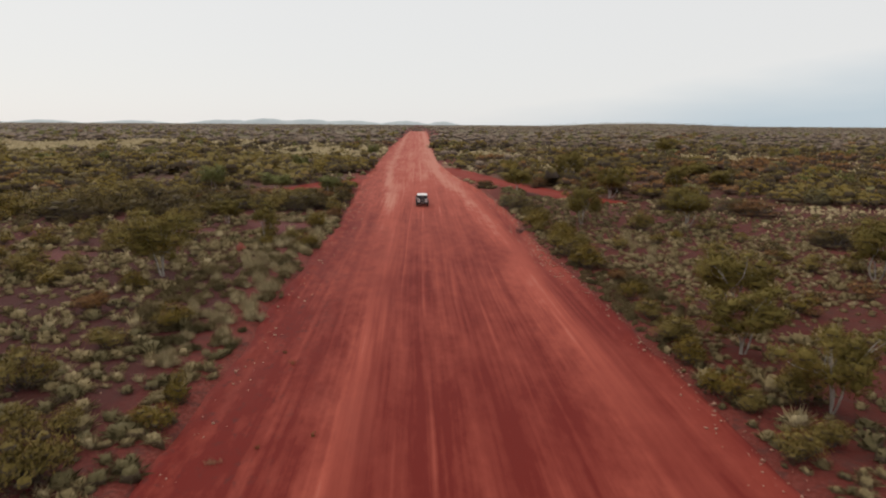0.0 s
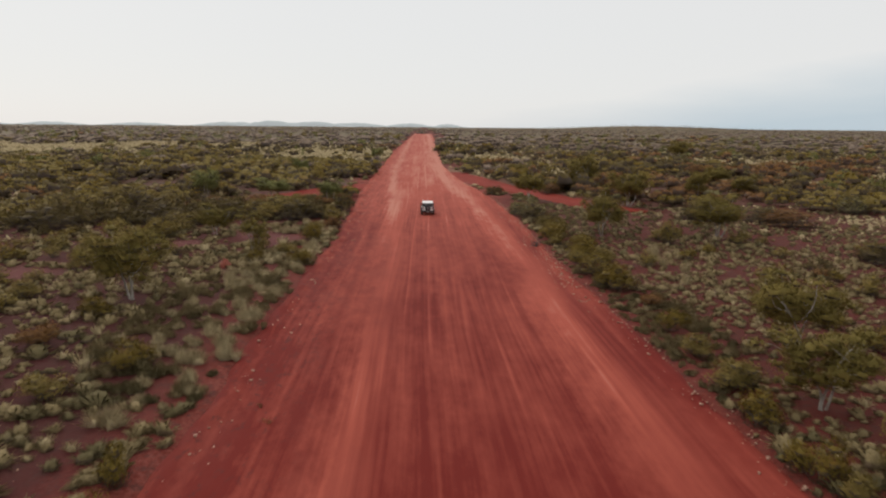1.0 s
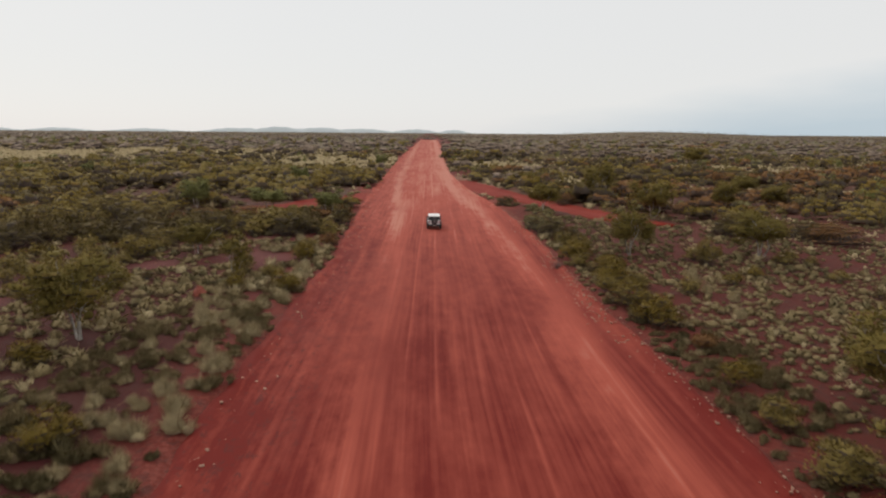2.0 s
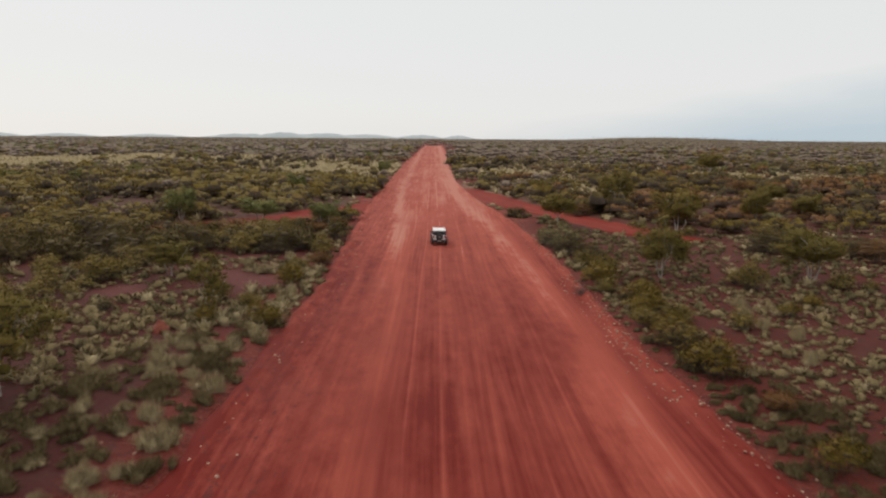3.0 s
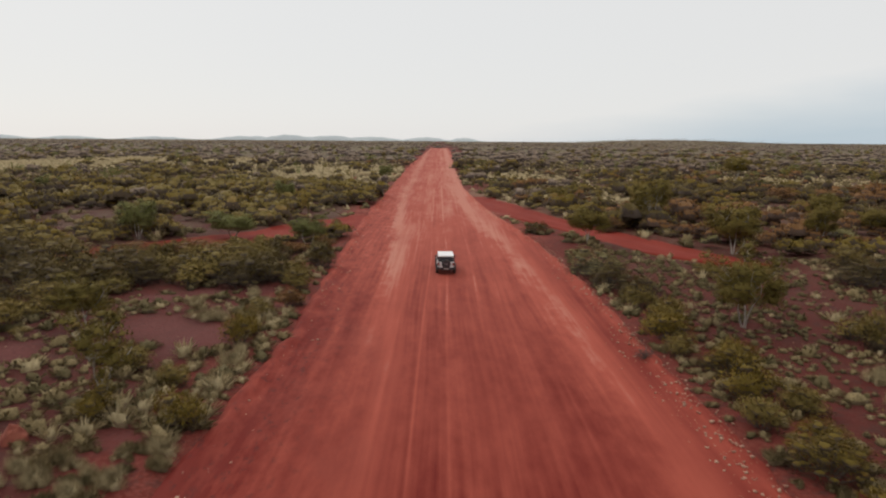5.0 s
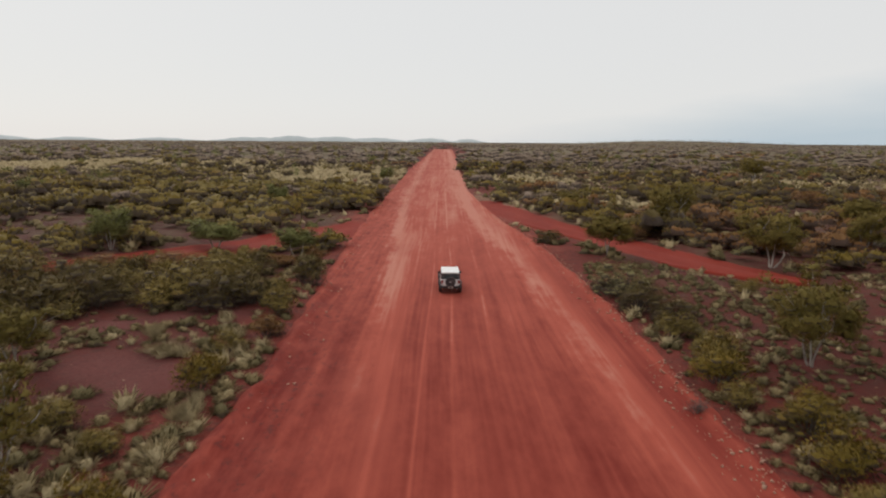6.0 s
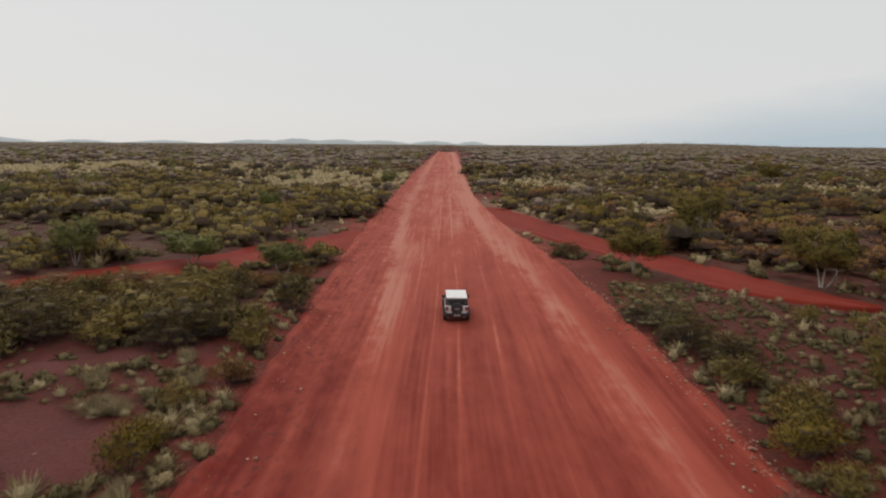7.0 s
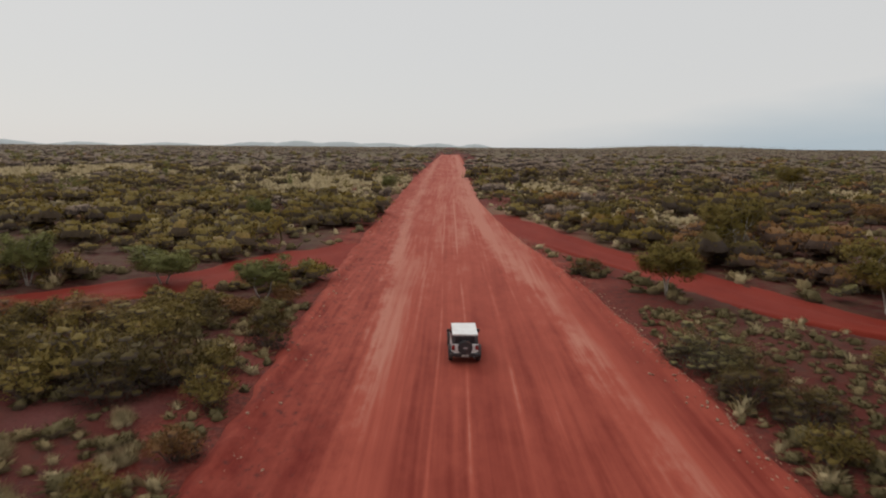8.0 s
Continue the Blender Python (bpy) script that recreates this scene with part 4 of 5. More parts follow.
def scatter_stuff(name, label, mat, protos, x, y, scale, r, tall=1.0):
    """Many small plants joined into one object; protos are (verts, quads, normals)."""
    p = Pile()
    z = ground_height(x, y)
    which = r.integers(0, len(protos), len(x))
    ang, tint, stretch = r.uniform(0, 6.28, len(x)), r.uniform(0, 1, len(x)), r.uniform(0.75, 1.3, len(x)) * tall
    longer = r.uniform(0.85, 1.7, len(x))
    if "scrub" in name:
        longer = r.uniform(0.85, 1.25, len(x))
        stretch = stretch * scale ** -0.12
        tint = (0.65 * value_noise(x, y, 10, 71) + 0.35 * tint) * 0.136
    for k, (v, q, soft, inner) in enumerate(protos):
        sel = np.where(which == k)[0]
        if not len(sel):
            continue
        c, s = np.cos(ang[sel])[:, None], np.sin(ang[sel])[:, None]
        nx, ny, nz = soft[None, :, 0], soft[None, :, 1], soft[None, :, 2] + 0 * c
        sc = scale[sel][:, None]
        vx, vy, vz = v[None, :, 0] * sc * longer[sel][:, None], v[None, :, 1] * sc, v[None, :, 2] * sc * stretch[sel][:, None]
        out = np.stack([vx * c - vy * s + x[sel][:, None], vx * s + vy * c + y[sel][:, None], vz + z[sel][:, None]], -1)
        m = len(v)
        quads = q[None] + (np.arange(len(sel)) * m)[:, None, None]
        p.v.append(out.reshape(-1, 3))
        p.f.append(quads.reshape(-1, 4) + p.n)
        p.m.append(np.stack([nx * c - ny * s, nx * s + ny * c, nz], -1).reshape(-1, 3))
        p.t.append(np.repeat(tint[sel], m) + np.tile(inner, len(sel)))
        p.n += m * len(sel)
    if p.v:
        tagged(new(name, p.mesh(name, mat)), label, "scrub" if "grass" not in name else "grass", kind="stuff")


def join(pieces, inner):
    """Pieces of (verts, quads, normals) as one; inner marks the twiggy inside and underside, coloured darker for shade.
    """
    v, q, m, t, n = [], [], [], [], 0
    for (pv, pq, pm), flag in zip(pieces, inner):
        v.append(pv)
        q.append(pq + n)
        m.append(pm)
        t.append(-2.0 * (np.zeros(len(pv)) + flag))
        n += len(pv)
    return np.concatenate(v), np.concatenate(q), np.concatenate(m), np.concatenate(t)


def bush_proto(seed, count, leaf_long, leaf_wide, clumps, sides):
    """A plainer version of the bush for further off: about 2 m wide and 1.2 m high."""
    r = np.random.default_rng(seed)
    out, inner = [], []
    whole, middle = np.array([1.0, 1.0, 0.95]), np.array([0, 0, 0.1])
    for k in range(clumps):
        ang = 6.28 * k / clumps + r.uniform(-0.6, 0.6)
        far = r.uniform(0.2, 0.62) if clumps > 2 else r.uniform(0.1, 0.45) * (clumps - 1)
        size = r.uniform(0.42, 0.62) * (1.0 if clumps > 4 else 1.2 if clumps > 2 else 1.5)
        c = np.array([math.cos(ang) * far, math.sin(ang) * far, 0.15 + r.uniform(0.1, 0.55) * math.sqrt(1 - far ** 2 * 0.8)])
        shell = dome(r, c, np.array([size, size, size * 0.75]) * (0.62 if count > 20 else 0.8), sides, 2, 0.3)
        out.append((shell[0], shell[1], soften(shell[0], middle, whole, shell[2], 0.55)))
        way = in_ball(r, max(1, count // clumps), 0.45)
        way[:, 2] = np.abs(way[:, 2]) - 0.2
        for low in (True, False):
            sel = (way[:, 2] < 0.0) == low
            at = (c + way * np.array([size * 1.08, size * 1.08, size * 0.82]))[sel]
            out.append(sprays(r, at, leaf_long, leaf_wide, (way + np.array([0, 0, 0.2]))[sel], middle, whole, 0.6))
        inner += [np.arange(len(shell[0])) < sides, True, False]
    return join(out, inner)


LEAF_OF = {"olive": LEAF_OLIVE, "yellow": LEAF_YELLOW, "dark": LEAF_DARK, "rust": LEAF_RUST, "grey": LEAF_GREY, "dry": LEAF_HAZED}
r_mid = np.random.default_rng(6)
BUSH_GRADES = [
    (0, [bush_proto(100 + k, 300, 0.17, 0.055, 5, 6) for k in range(6)]),
    (58, [bush_proto(110 + k, 170, 0.19, 0.07, 4, 6) for k in range(8)]),
    (125, [bush_proto(120 + k, 66, 0.24, 0.10, 3, 5) for k in range(8)]),
    (260, [bush_proto(130 + k, 14, 0.36, 0.18, 2, 5) for k in range(6)]),
    (520, [bush_proto(140 + k, 3, 0.6, 0.35, 1, 5) for k in range(6)]),
    (99999, None),
]


def nearest(x, y):
    """About how near the road's traffic a place comes into sight, in metres."""
    return np.maximum(np.maximum(y - 62, np.abs(x) / 0.65), 15)


xw, yw = r_mid.uniform(-85, 85, 1500), r_mid.uniform(-40, 110, 1500)
okw = (np.abs(xw) > 0.70 * np.maximum(yw, 8) + 9) | (yw < 12)
okw &= free(xw, yw, 0.9) & (r_mid.uniform(0, 1, len(xw)) < 0.3 + 0.4 * value_noise(xw, yw, 14, 31))
xm, ym = spread(r_mid, 2900, 100, 190)
ok = (r_mid.uniform(0, 1, len(xm)) < scrub_density(xm, ym)) & free(xm, ym, 0.9) & clear_of(xm, ym, 0.9) & (ym > 128)
xf, yf = spread(r_mid, 5000, 190, 460)
okf = (r_mid.uniform(0, 1, len(xf)) < scrub_density(xf, yf)) & free(xf, yf, 1.0)
xd, yd = spread(r_mid, 9000, 460, 1500)
okd = free(xd, yd, 1.5)
xh, yh = spread(r_mid, 2200, 1500, 4200)
X = np.concatenate([x_rest, xm[ok], xf[okf], xd[okd], xh, xw[okw]])
Y = np.concatenate([y_rest, ym[ok], yf[okf], yd[okd], yh, yw[okw]])
S = np.exp(r_mid.normal(size=len(X)) * 0.5 - 0.06) * np.interp(Y, (100, 160, 300, 460, 600, 1500, 4200), (2.0, 2.1, 2.2, 2.3, 2.6, 3.0, 8.0))
S = np.minimum(S, np.interp(Y, (100, 460, 1500, 4200), (3.2, 3.6, 4.2, 9.0)))
S[: len(s_rest)] = np.minimum(s_rest, 2.4)
tone_all, near_all = tone_of(r_mid, X, Y), nearest(X, Y)
near_all[-okw.sum():] = np.maximum(near_all[-okw.sum():], 80)
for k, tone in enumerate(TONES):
    label = {"olive": "olive green", "yellow": "yellow-green", "dark": "dark green", "rust": "rusty brown", "grey": "grey-green", "dry": "haze-paled brown"}[tone] + " scrub covering the red plain"
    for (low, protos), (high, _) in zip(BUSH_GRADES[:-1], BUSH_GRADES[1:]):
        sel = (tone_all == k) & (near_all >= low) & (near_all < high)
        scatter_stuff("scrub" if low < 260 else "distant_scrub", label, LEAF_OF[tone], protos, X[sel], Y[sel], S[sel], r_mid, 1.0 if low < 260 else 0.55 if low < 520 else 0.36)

# trees that rise out of the scrub far away, and the wooded skyline
r_wood = np.random.default_rng(9)


def tree_proto(seed, count):
    r = np.random.default_rng(seed)
    v, q = tube(*limb(r, (0, 0, -0.2), (r.normal() * 0.3, r.normal() * 0.3, 2.6), 0.10, 0.06, 0.1, 3), 3)
    at = np.concatenate([np.array([*(r.normal(size=2) * 0.9), r.uniform(1.9, 4.0)]) + in_ball(r, count // 7, 0.3) * np.array([0.95, 0.95, 0.6]) for _ in range(7)])
    lv, lq, soft = leaves(r, at, 0.5, 0.3, at - np.array([0, 0, 2.4]))
    return np.concatenate([v, lv]), np.concatenate([q, lq + len(v)]), np.concatenate([unit(v * np.array([1, 1, 0]) + 1e-3), soft]), np.zeros(len(v) + len(lv))


wood_protos = [tree_proto(160 + s, 110) for s in range(5)]
xt, yt = spread(r_wood, 420, 120, 520)
ok = free(xt, yt, 1.5)
scatter_stuff("far_trees", "scattered green trees standing over the scrub", LEAF_GUM, wood_protos, xt[ok][::2], yt[ok][::2], r_wood.uniform(0.5, 0.95, len(xt[ok][::2])), r_wood)
scatter_stuff("far_trees", "scattered blue-green trees standing over the scrub", LEAF_BLUE, wood_protos, xt[ok][1::2], yt[ok][1::2], r_wood.uniform(0.5, 0.95, len(xt[ok][1::2])), r_wood)
sky_protos = [tree_proto(180 + s, 14) for s in range(4)]
xs, ys = spread(r_wood, 1500, 1300, 3400)
xs = np.concatenate([xs, 520 + r_wood.normal(size=420) * 170, r_wood.uniform(250, 1300, 420)])
ys = np.concatenate([ys, 1640 + r_wood.normal(size=420) * 260, r_wood.uniform(1000, 1900, 420)])
scatter_stuff("skyline_woods", "thin line of dark trees along the horizon", LEAF_DARK, sky_protos, xs, ys, r_wood.uniform(0.6, 1.2, len(xs)), r_wood)

# tussocks: the nearest singly, the rest as one cover of grass
r_grass = np.random.default_rng(12)


def dotted(r, x0, x1, y0, y1, gap):
    """Places that keep their distance from one another: a grid, well shaken."""
    x, y = np.meshgrid(np.arange(x0, x1, gap), np.arange(y0, y1, gap))
    x, y = x.ravel(), y.ravel()
    x = x + r.uniform(-0.42, 0.42, len(x)) * gap
    y = y + r.uniform(-0.42, 0.42, len(y)) * gap
    seen = np.abs(x) < 0.70 * np.maximum(y, 8) + 9
    return x[seen], y[seen]


xa, ya = dotted(r_grass, -82, -9, 12, 112, 0.98)
xb, yb = dotted(r_grass, 8, 62, 12, 112, 0.8)
xc, yc = dotted(r_grass, 62, 86, 12, 112, 1.1)
edge_y = r_grass.uniform(22, 84, 120)
edge_x = road_left(edge_y) - 0.55 - np.abs(r_grass.normal(size=120)) * 1.6
x, y = np.concatenate([xa, xb, xc, edge_x]), np.concatenate([ya, yb, yc, edge_y])
on_edge = np.arange(len(x)) >= len(x) - 120
lumps = value_noise(x, y, 4.5, 51) * 0.6 + value_noise(x, y, 1.7, 52) * 0.4
keep = (on_edge | (r_grass.uniform(0, 1, len(x)) < np.clip((lumps - 0.18) * 3.2 + 0.35 * (np.abs(x + 16) < 7) * (np.abs(y - 75) < 23), 0.24, 0.97))) & free(x, y, 0.25) & clear_of(x, y, 0.8)
keep &= r_grass.uniform(0, 1, len(x)) > 0.75 * np.clip((scrub_density(x, y) - 0.2) * 3, 0, 1) * (y > 84)
x, y = x[keep], y[keep]
order = np.argsort(np.hypot(np.abs(x) - 12, (y - 50) * 0.45))
x, y = x[order], y[order]
straw = r_grass.uniform(0, 1, len(x)) < straw_share(x, y)
green = ~straw & (r_grass.uniform(0, 1, len(x)) < green_share(x, y))
wide = np.exp(r_grass.normal(size=len(x)) * 0.34) * np.where(x > 0, 0.74, 1.04)
wide = np.minimum(wide, 1.6)
for i in range(290):
    if straw[i]:
        tussock(GRASS[i % 3], x[i], y[i], wide[i] * 1.1, wide[i] * 0.55, 0.60, "clump of dry straw-coloured grass on red soil", "dry grass clumps", r_grass)
    elif green[i]:
        tussock(GREEN[i % 3], x[i], y[i], wide[i] * 1.15, wide[i] * 0.48, 0.42, "low green grass tussock on red soil", "green tussocks", r_grass)
    else:
        tussock(SPINIFEX[i % 4], x[i], y[i], wide[i] * 1.15, wide[i] * 0.48, 0.42, "rounded grey-straw spinifex tussock on red soil", "spinifex tussocks", r_grass)


def tuft_proto(seed, count, height, upright, width, sides):
    r = np.random.default_rng(seed)
    fill = 0.76 - 0.45 * upright
    core = dome(r, (0, 0, 0.0), (0.52 * fill, 0.44 * fill, height * fill), sides, 2, 0.3)
    tuft = blades(r, count, 0.53, height * 0.95, width, upright)
    return join([core, tuft], [np.arange(len(core[0])) < sides, False])


TUFT_GRADES = [
    (0, [tuft_proto(200 + k, 84, 0.42, 0.2, 0.036, 7) for k in range(6)], [tuft_proto(210 + k, 90, 0.55, 0.6, 0.034, 6) for k in range(4)]),
    (27, [tuft_proto(220 + k, 26, 0.42, 0.2, 0.06, 6) for k in range(6)], [tuft_proto(230 + k, 36, 0.55, 0.6, 0.055, 6) for k in range(4)]),
    (62, [tuft_proto(240 + k, 7, 0.40, 0.25, 0.07, 5) for k in range(6)], [tuft_proto(250 + k, 8, 0.5, 0.3, 0.06, 5) for k in range(4)]),
    (99999, None, None),
]
rest = np.arange(len(x)) >= 290
xg, yg = spread(r_grass, 36000, 112, 350)
share = straw_share(xg, yg)
keep = (r_grass.uniform(0, 1, len(xg)) < 0.12 + 0.16 * np.clip((yg - 170) / 60, 0, 1) + 0.85 * share) & free(xg, yg, 0.3)
straw_g = r_grass.uniform(0, 1, len(xg)) < share * 1.2
xw, yw = r_grass.uniform(-75, 75, 2800), r_grass.uniform(-40, 100, 2800)
okw = ((np.abs(xw) > 0.70 * np.maximum(yw, 8) + 9) | (yw < 12)) & free(xw, yw, 0.3)
okw &= value_noise(xw, yw, 4.5, 51) * 0.6 + value_noise(xw, yw, 1.7, 52) * 0.4 > 0.42
X = np.concatenate([x[rest], xg[keep], xw[okw]])
Y = np.concatenate([y[rest], yg[keep], yw[okw]])
W = np.concatenate([wide[rest] * 1.0, r_grass.uniform(1.2, 2.3, keep.sum()) * (1 + 0.35 * share[keep]), r_grass.uniform(0.6, 1.4, okw.sum())])
dry, near_all = np.concatenate([straw[rest], straw_g[keep], r_grass.uniform(0, 1, okw.sum()) < 0.15]), nearest(X, Y)
near_all[-okw.sum():] = np.maximum(near_all[-okw.sum():], 80)
lush = ~dry & np.concatenate([green[rest], r_grass.uniform(0, 1, len(X) - rest.sum()) < 0.5])
for (low, spin, hay), (high, _, _) in zip(TUFT_GRADES[:-1], TUFT_GRADES[1:]):
    sel = (near_all >= low) & (near_all < high)
    a, b, c = sel & ~dry & ~lush, sel & dry, sel & lush
    scatter_stuff("spinifex_grass", "spinifex tussocks dotting the red soil", BLADE_SPINIFEX, spin, X[a], Y[a], W[a], r_grass)
    scatter_stuff("green_grass", "low green grass tussocks on the red soil", BLADE_GREEN, spin, X[c], Y[c], W[c], r_grass)
    scatter_stuff("dry_grass", "dry straw-coloured grass clumps among the scrub", BLADE_STRAW, hay, X[b], Y[b], W[b], r_grass)

# ---------------------------------------------------------------- stones, mounds


def stone_proto(seed):
    r = np.random.default_rng(seed)
    bm = bmesh.new()
    bmesh.ops.create_cube(bm, size=1.0)
    v = np.array([p.co[:] for p in bm.verts]) * r.uniform(0.6, 1.1, 3) + r.normal(size=(8, 3)) * 0.13
    q = np.array([[p.index for p in f.verts] for f in bm.faces])
    bm.free()
    v[:, 2] = v[:, 2] * 0.6 + 0.15
    return v, q


r_stone = np.random.default_rng(15)
stones = [stone_proto(300 + k) for k in range(6)]
y = np.concatenate([r_stone.uniform(54, 82, 330), r_stone.uniform(15, 150, 700), r_stone.uniform(84, 112, 160)])
x = np.concatenate([11.6 + r_stone.normal(size=330) * 0.55, road_right(y[330:1030]) - 0.3 + r_stone.normal(size=700) * 0.5, 11.8 + r_stone.normal(size=160) * 0.5])
y2 = r_stone.uniform(15, 150, 200)
x = np.concatenate([x, road_left(y2) + 0.6 + np.abs(r_stone.normal(size=200)) * 0.7])
y = np.concatenate([y, y2])
xr, yr = spread(r_stone, 1500, 15, 90)
ok = on_way(xr, yr) < -0.2
x, y = np.concatenate([x, xr[ok]]), np.concatenate([y, yr[ok]])


def surface(x, y):
    edge = np.minimum(x - road_left(y), road_right(y) - x)
    return np.where(edge > 0, slope(x, y) + 0.05 + 0.25 * np.exp(-((edge - 0.5) / 0.45) ** 2), ground_height(x, y))


def scatter_stones(x, y):
    p = Pile()
    z = surface(x, y)
    for k in range(len(x)):
        v, q = stones[r_stone.integers(6)]
        s, ang = 0.035 + 0.11 * r_stone.uniform() ** 3, r_stone.uniform(0, 6.28)
        c, n = math.cos(ang), math.sin(ang)
        w = np.stack([v[:, 0] * c - v[:, 1] * n, v[:, 0] * n + v[:, 1] * c, v[:, 2]], 1) * s
        p.put(w + np.array([x[k], y[k], z[k]]), q, None, r_stone.uniform())
    tagged(new("roadside_stones", p.mesh("roadside_stones", STONE)), "pale loose stones along the graded road edges", "stones", kind="stuff")


scatter_stones(x, y)


def termite_mound(x, y, wide, tall, seed):
    bm = bmesh.new()
    bmesh.ops.create_icosphere(bm, subdivisions=3, radius=1.0)
    for v in bm.verts:
        lump = noise.noise(v.co * 2.3 + Vector((seed, 0, 0))) * 0.25
        v.co *= 1 + lump
        v.co.x *= wide / 2 * (1.15 - 0.35 * v.co.z)
        v.co.y *= wide / 2 * (1.15 - 0.35 * v.co.z)
        v.co.z = max(v.co.z, -0.2) * tall
    me = bpy.data.meshes.new("termite_mound")
    bm.to_mesh(me)
    bm.free()
    me.materials.append(MOUND)
    ob = new("termite_mound", me)
    ob.location = (x, y, float(ground_height(x, y)))
    tagged(ob, "small rounded red earth termite mound", "termite mound", "termite mounds")



def dead_bush(x, y, wide, tall, seed, kind, label, twigs=26):
    """Bare twigs that fork out of one root."""
    r = np.random.default_rng(seed)
    wood = Pile()
    for _ in range(twigs):
        a, out = r.uniform(0, 6.28), math.sqrt(r.uniform(0, 1)) * wide / 2
        tip = np.array([math.cos(a) * out, math.sin(a) * out, tall * r.uniform(0.4, 1.0)])
        wood.put(*tube(*limb(r, (0, 0, -0.05), tip, 0.018 if twigs > 20 else 0.010, 0.006, 0.15, 4), 3))
        for _ in range(3 if twigs > 20 else 0):
            start = tip * r.uniform(0.4, 0.8)
            wood.put(*tube(*limb(r, start, start + r.normal(size=3) * np.array([0.16, 0.16, 0.12]) * wide, 0.009, 0.004, 0.1, 3), 3))
    ob = new(kind, wood.mesh(kind, BARK_DARK if twigs > 20 else LEAF_RUST))
    ob.location = (x, y, float(surface(np.array(x), np.array(y))))
    tagged(ob, label, "bush")


dead_bush(11.6, 75.6, 1.6, 0.7, 400, "dead_bush", "leafless dark dead bush at the road edge")
for k, (x, y, w) in enumerate(((-6.6, 34.5, 0.6), (-4.3, 26.3, 0.35), (-6.3, 25.2, 0.4), (-7.3, 36.2, 0.4))):
    dead_bush(x, y, w, w * 0.55, 410 + k, "roadside_weed", "small dry weed growing on the dirt road shoulder", 14)

for k, (x, y, w, h) in enumerate(((-16.8, 64.3, 0.9, 0.7), (19.0, 31.0, 0.7, 0.9))):
    termite_mound(x, y, w, h, k * 5.0)

# ---------------------------------------------------------------- the car
WHITE = plain("white_paint", (0.78, 0.77, 0.74), 0.35, grime=0.35)
BLACK = plain("black_plastic", (0.018, 0.018, 0.02), 0.6, grime=0.4)
RUBBER = plain("tyre_rubber", (0.022, 0.02, 0.02), 0.85, grime=0.5)
STEEL = plain("dull_steel", (0.45, 0.45, 0.46), 0.4, 0.8)
VINYL = plain("black_vinyl", (0.025, 0.025, 0.028), 0.5, grime=0.15)
GLASS = plain("tinted_glass", (0.012, 0.014, 0.016), 0.15, grime=0.12)
LAMP_RED = plain("red_lamp_lens", (0.30, 0.02, 0.02), 0.25, grime=0.1)
PLATE = plain("pale_plate", (0.75, 0.74, 0.68), 0.5, grime=0.2)
SILVER = plain("silver_mark", (0.5, 0.5, 0.5), 0.4, 0.5)


def solid(name, mat, parent, boxes, bevel=0.02, label="", taper=None):
    """Bevelled blocks (x0, x1, y0, y1, z0, z1) as one part; taper(co) may shape the corners."""
    bm = bmesh.new()
    for x0, x1, y0, y1, z0, z1 in boxes:
        made = bmesh.ops.create_cube(bm, size=1.0)["verts"]
        for v in made:
            v.co = Vector(((x0 + x1) / 2 + v.co.x * (x1 - x0), (y0 + y1) / 2 + v.co.y * (y1 - y0), (z0 + z1) / 2 + v.co.z * (z1 - z0)))
            if taper:
                v.co = taper(v.co)
    if bevel:
        bmesh.ops.bevel(bm, geom=list(bm.edges), offset=bevel, segments=2, profile=0.6, affect="EDGES")
    return shaped(name, bm, mat, parent, label)


def shaped(name, bm, mat, parent, label=""):
    me = bpy.data.meshes.new(name)
    bm.to_mesh(me)
    bm.free()
    me.materials.append(mat)
    return part(name, me, parent, label)


def disc(name, mat, parent, radius, thick, centre, axis, hollow=0.0, round_edge=0.04, label="", sides=32):
    """A lathe-turned wheel shape about the x or y axis."""
    h = thick / 2
    prof = [(hollow, -h), (radius - round_edge, -h), (radius, -h + round_edge), (radius, h - round_edge), (radius - round_edge, h), (hollow, h)]
    bm = bmesh.new()
    rings = []
    for k in range(sides):
        a = 2 * math.pi * k / sides
        ring = []
        for rad, off in prof:
            p = (off, rad * math.cos(a), rad * math.sin(a)) if axis == "x" else (rad * math.cos(a), off, rad * math.sin(a))
            ring.append(bm.verts.new(Vector(p) + Vector(centre)))
        rings.append(ring)
    for k in range(sides):
        a, b = rings[k], rings[(k + 1) % sides]
        for i in range(len(prof)):
            j = (i + 1) % len(prof)
            if hollow == 0.0 and j == 0:
                continue
            bm.faces.new((a[i], a[j], b[j], b[i]))
    if hollow == 0.0:
        bmesh.ops.remove_doubles(bm, verts=list(bm.verts), dist=1e-5)
    bmesh.ops.recalc_face_normals(bm, faces=list(bm.faces))
    return shaped(name, bm, mat, parent, label)


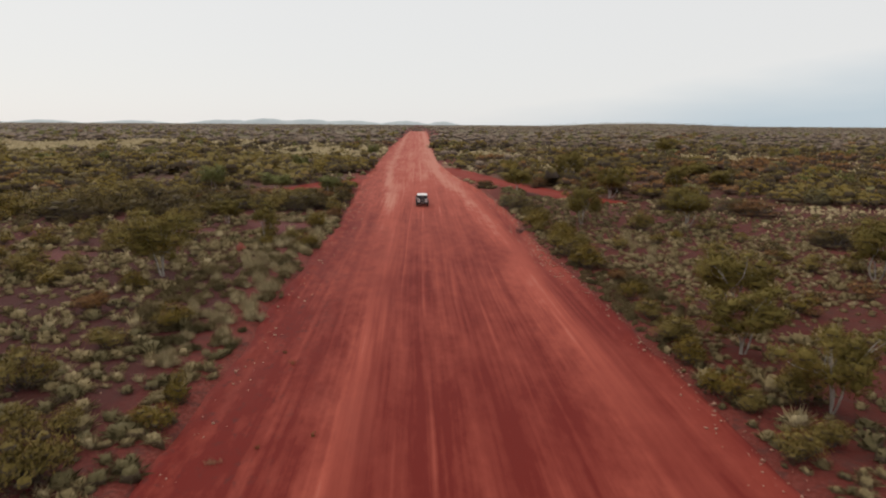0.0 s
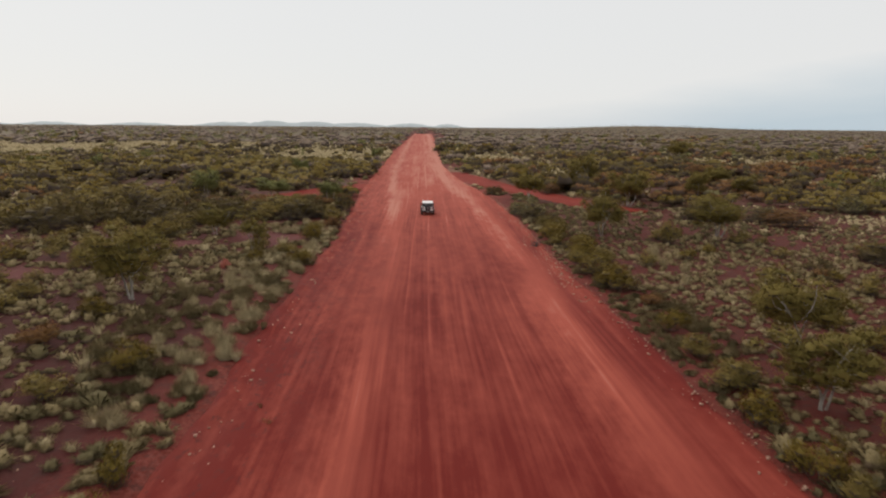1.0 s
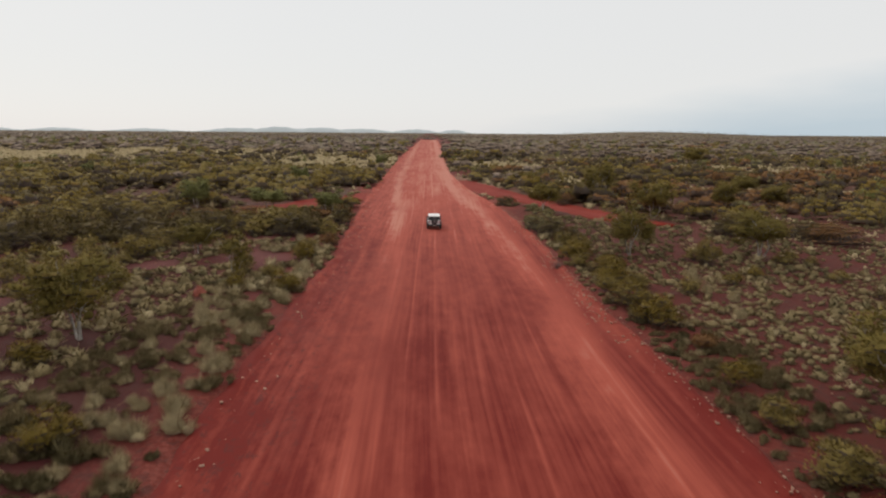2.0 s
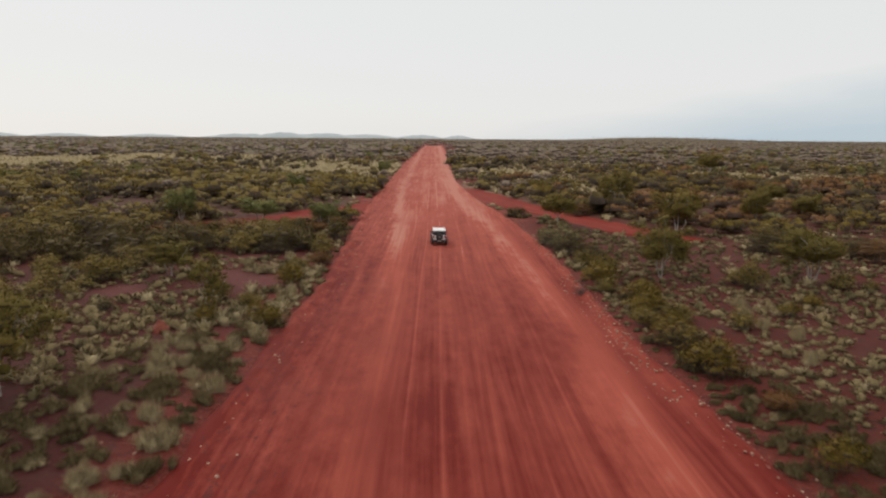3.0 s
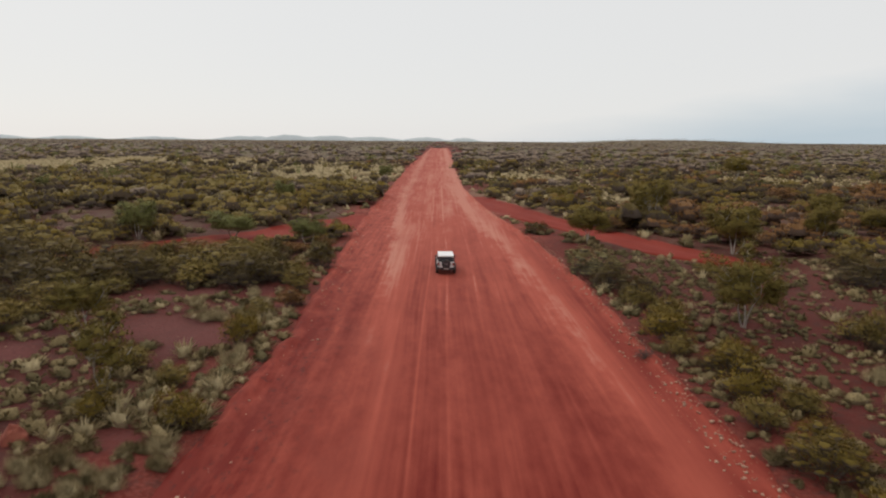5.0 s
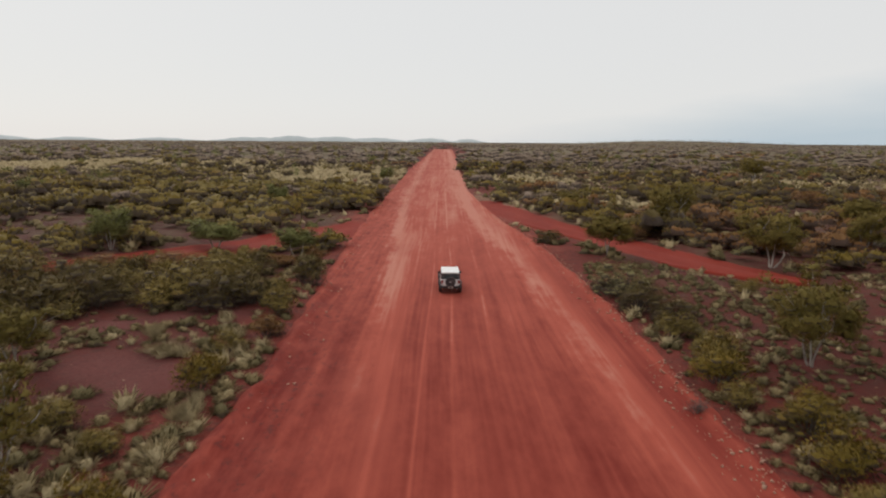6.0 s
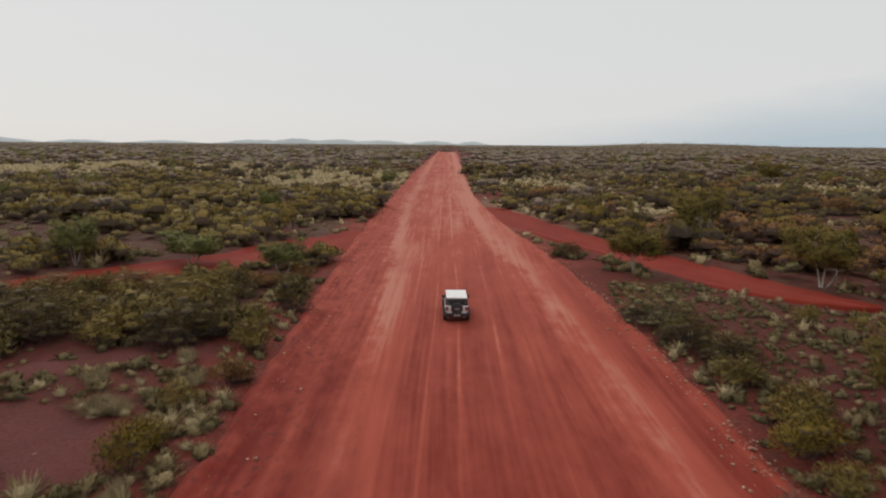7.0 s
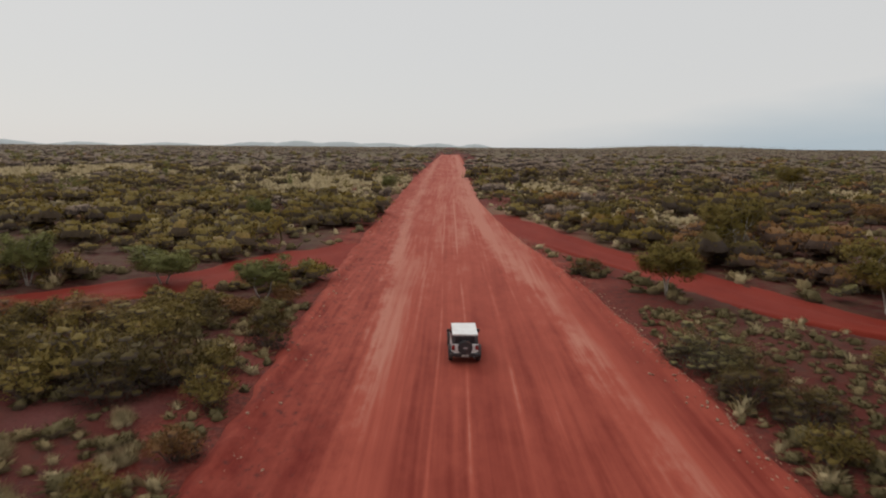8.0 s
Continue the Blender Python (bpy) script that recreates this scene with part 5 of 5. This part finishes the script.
def build_car(x, y):
    car = new("off_road_car")
    tagged(car, "boxy white off-road car with black rear window on red road", "car")
    # the car points along +y; its rear bumper is near y = -2.1
    body = solid("body", WHITE, car, [(-0.74, 0.74, -1.95, 0.75, 0.55, 1.12)], 0.05)
    solid("bonnet", WHITE, car, [(-0.66, 0.66, 0.74, 2.05, 0.62, 1.13)], 0.06, taper=lambda c: Vector((c.x * (1 - 0.08 * max(0, c.y - 0.74)), c.y, c.z)))
    solid("grille", BLACK, car, [(-0.56, 0.56, 2.03, 2.09, 0.62, 1.06)], 0.015, "black slatted front grille")
    for s in (-1, 1):
        disc("headlight", PLATE, car, 0.1, 0.06, (0.4 * s, 2.1, 0.9), "y", label="round clear headlight")

    def lean(c):
        k = max(0.0, c.z - 1.1) / 0.66
        return Vector((c.x * (1 - 0.10 * k), c.y + (0.10 * k if c.y < 0 else -0.22 * k), c.z))

    cabin = solid("cabin", VINYL, car, [(-0.735, 0.735, -1.9, 0.72, 1.10, 1.58)], 0.03, "black window band of the cabin", lean)
    solid("roof", WHITE, car, [(-0.70, 0.70, -1.84, 0.52, 1.56, 1.66)], 0.045, "white hard roof")
    solid("rear_window", GLASS, car, [(-0.55, 0.55, -1.905, -1.855, 1.18, 1.52)], 0.015, "dark tinted rear window", lambda c: Vector((c.x * (1 - 0.1 * (c.z - 1.1)), c.y + 0.13 * (c.z - 1.18), c.z)))
    solid("windscreen", GLASS, car, [(-0.6, 0.6, 0.70, 0.73, 1.16, 1.53)], 0.01, "dark windscreen", lambda c: Vector((c.x, c.y - 0.30 * (c.z - 1.1), c.z)))
    for s in (-1, 1):
        for y0, y1 in ((-1.75, -1.0), (-0.9, -0.2), (-0.1, 0.5)):
            solid("side_window", GLASS, car, [(0.70, 0.745, y0, y1, 1.18, 1.50)], 0.01, "dark side window", lambda c, s=s: Vector((s * c.x * (1 - 0.145 * (c.z - 1.1)), c.y, c.z)))
        door = solid("door", WHITE, car, [(s * 0.735, s * 0.755, -0.25, 0.62, 0.62, 1.1)] if s > 0 else [(-0.755, -0.735, -0.25, 0.62, 0.62, 1.1)], 0.006)
        solid("handle", BLACK, door, [(0.755 * s - 0.02, 0.755 * s + 0.02, -0.18, -0.02, 0.98, 1.02)], 0.006, "black door handle")
        mirror = solid("mirror", BLACK, car, [(s * 0.86 - 0.1, s * 0.86 + 0.1, 0.42, 0.52, 1.12, 1.30)], 0.03, "black side mirror")
        solid("step", BLACK, car, [(s * 0.76 - 0.06, s * 0.76 + 0.06, -0.85, 0.85, 0.42, 0.48)], 0.015, "black side step")
        light = solid("tail_light", LAMP_RED, car, [(s * 0.65 - 0.065, s * 0.65 + 0.065, -2.0, -1.93, 0.82, 1.05)], 0.012, "red rectangular tail light")
        solid("guard", BLACK, light, [(s * 0.65 - 0.085, s * 0.65 + 0.085, -1.975, -1.945, 0.80, 1.07)], 0.006)
        solid("corner_panel", BLACK, car, [(s * 0.69 - 0.06, s * 0.69 + 0.06, -1.97, -1.90, 0.56, 0.70)], 0.01, "black lower corner")
        for fy in (-1.3, 1.35):
            bm = bmesh.new()
            rows = []
            for k in range(13):
                a = math.pi * (k / 12)
                ring = [bm.verts.new((s * px, fy + math.cos(a) * rad, 0.40 + math.sin(a) * rad * 0.98)) for px, rad in ((0.70, 0.53), (0.91, 0.52), (0.91, 0.47), (0.70, 0.46))]
                rows.append(ring)
            for p, q in zip(rows[:-1], rows[1:]):
                for i in range(4):
                    bm.faces.new((p[i], p[(i + 1) % 4], q[(i + 1) % 4], q[i]))
            bmesh.ops.recalc_face_normals(bm, faces=list(bm.faces))
            shaped("wheel_arch", bm, BLACK, car, "black flared wheel arch")
            wheel = disc("wheel", BLACK, car, 0.24, 0.19, (s * 0.77, fy, 0.40), "x", label="dusty wheel")
            disc("tyre", RUBBER, wheel, 0.40, 0.25, (s * 0.77, fy, 0.40), "x", 0.22, 0.05, "dusty black off-road tyre")
            disc("rim", STEEL, wheel, 0.21, 0.03, (s * 0.865, fy, 0.40), "x", 0.05, 0.01, "steel rim")
    solid("tailgate", WHITE, car, [(-0.55, 0.55, -1.975, -1.94, 0.62, 1.12)], 0.01)
    spare = disc("spare_wheel", RUBBER, car, 0.40, 0.25, (0.0, -2.1, 0.98), "y", 0.0, 0.06, "black spare wheel on the tailgate")
    disc("cover", VINYL, spare, 0.36, 0.02, (0.0, -2.235, 0.98), "y", 0.0, 0.008, "black wheel cover")
    solid("mark", SILVER, spare, [(-0.12, 0.12, -2.252, -2.244, 0.96, 1.02)], 0.0, "small pale mark")
    solid("rear_bumper", BLACK, car, [(-0.82, 0.82, -2.12, -1.92, 0.45, 0.62)], 0.04, "black rear bumper")
    solid("front_bumper", BLACK, car, [(-0.82, 0.82, 2.05, 2.28, 0.48, 0.66)], 0.04, "black front bumper")
    plate = solid("number_plate", PLATE, car, [(-0.19, 0.19, -2.14, -2.122, 0.47, 0.59)], 0.003, "pale number plate")
    for k in range(5):
        solid("plate_bar", BLACK, plate, [(-0.14 + 0.06 * k, -0.10 + 0.06 * k, -2.146, -2.141, 0.50, 0.56)], 0.0)
    solid("chassis", BLACK, car, [(-0.55, 0.55, -1.9, 2.0, 0.34, 0.56)], 0.03, "dark underside")
    for fy in (-1.3, 1.35):
        solid("axle", BLACK, car, [(-0.7, 0.7, fy - 0.06, fy + 0.06, 0.34, 0.46)], 0.02)
    disc("exhaust", STEEL, car, 0.035, 0.3, (0.5, -1.95, 0.40), "y", 0.02, 0.005, "steel exhaust tip")
    car.matrix_world = Matrix.LocRotScale((x, y, float(slope(x, y)) + 0.05), Euler((radians(0.7), 0, radians(1.5))), (1.0, 1.0, 1.0))


build_car(0.6, 100.4)
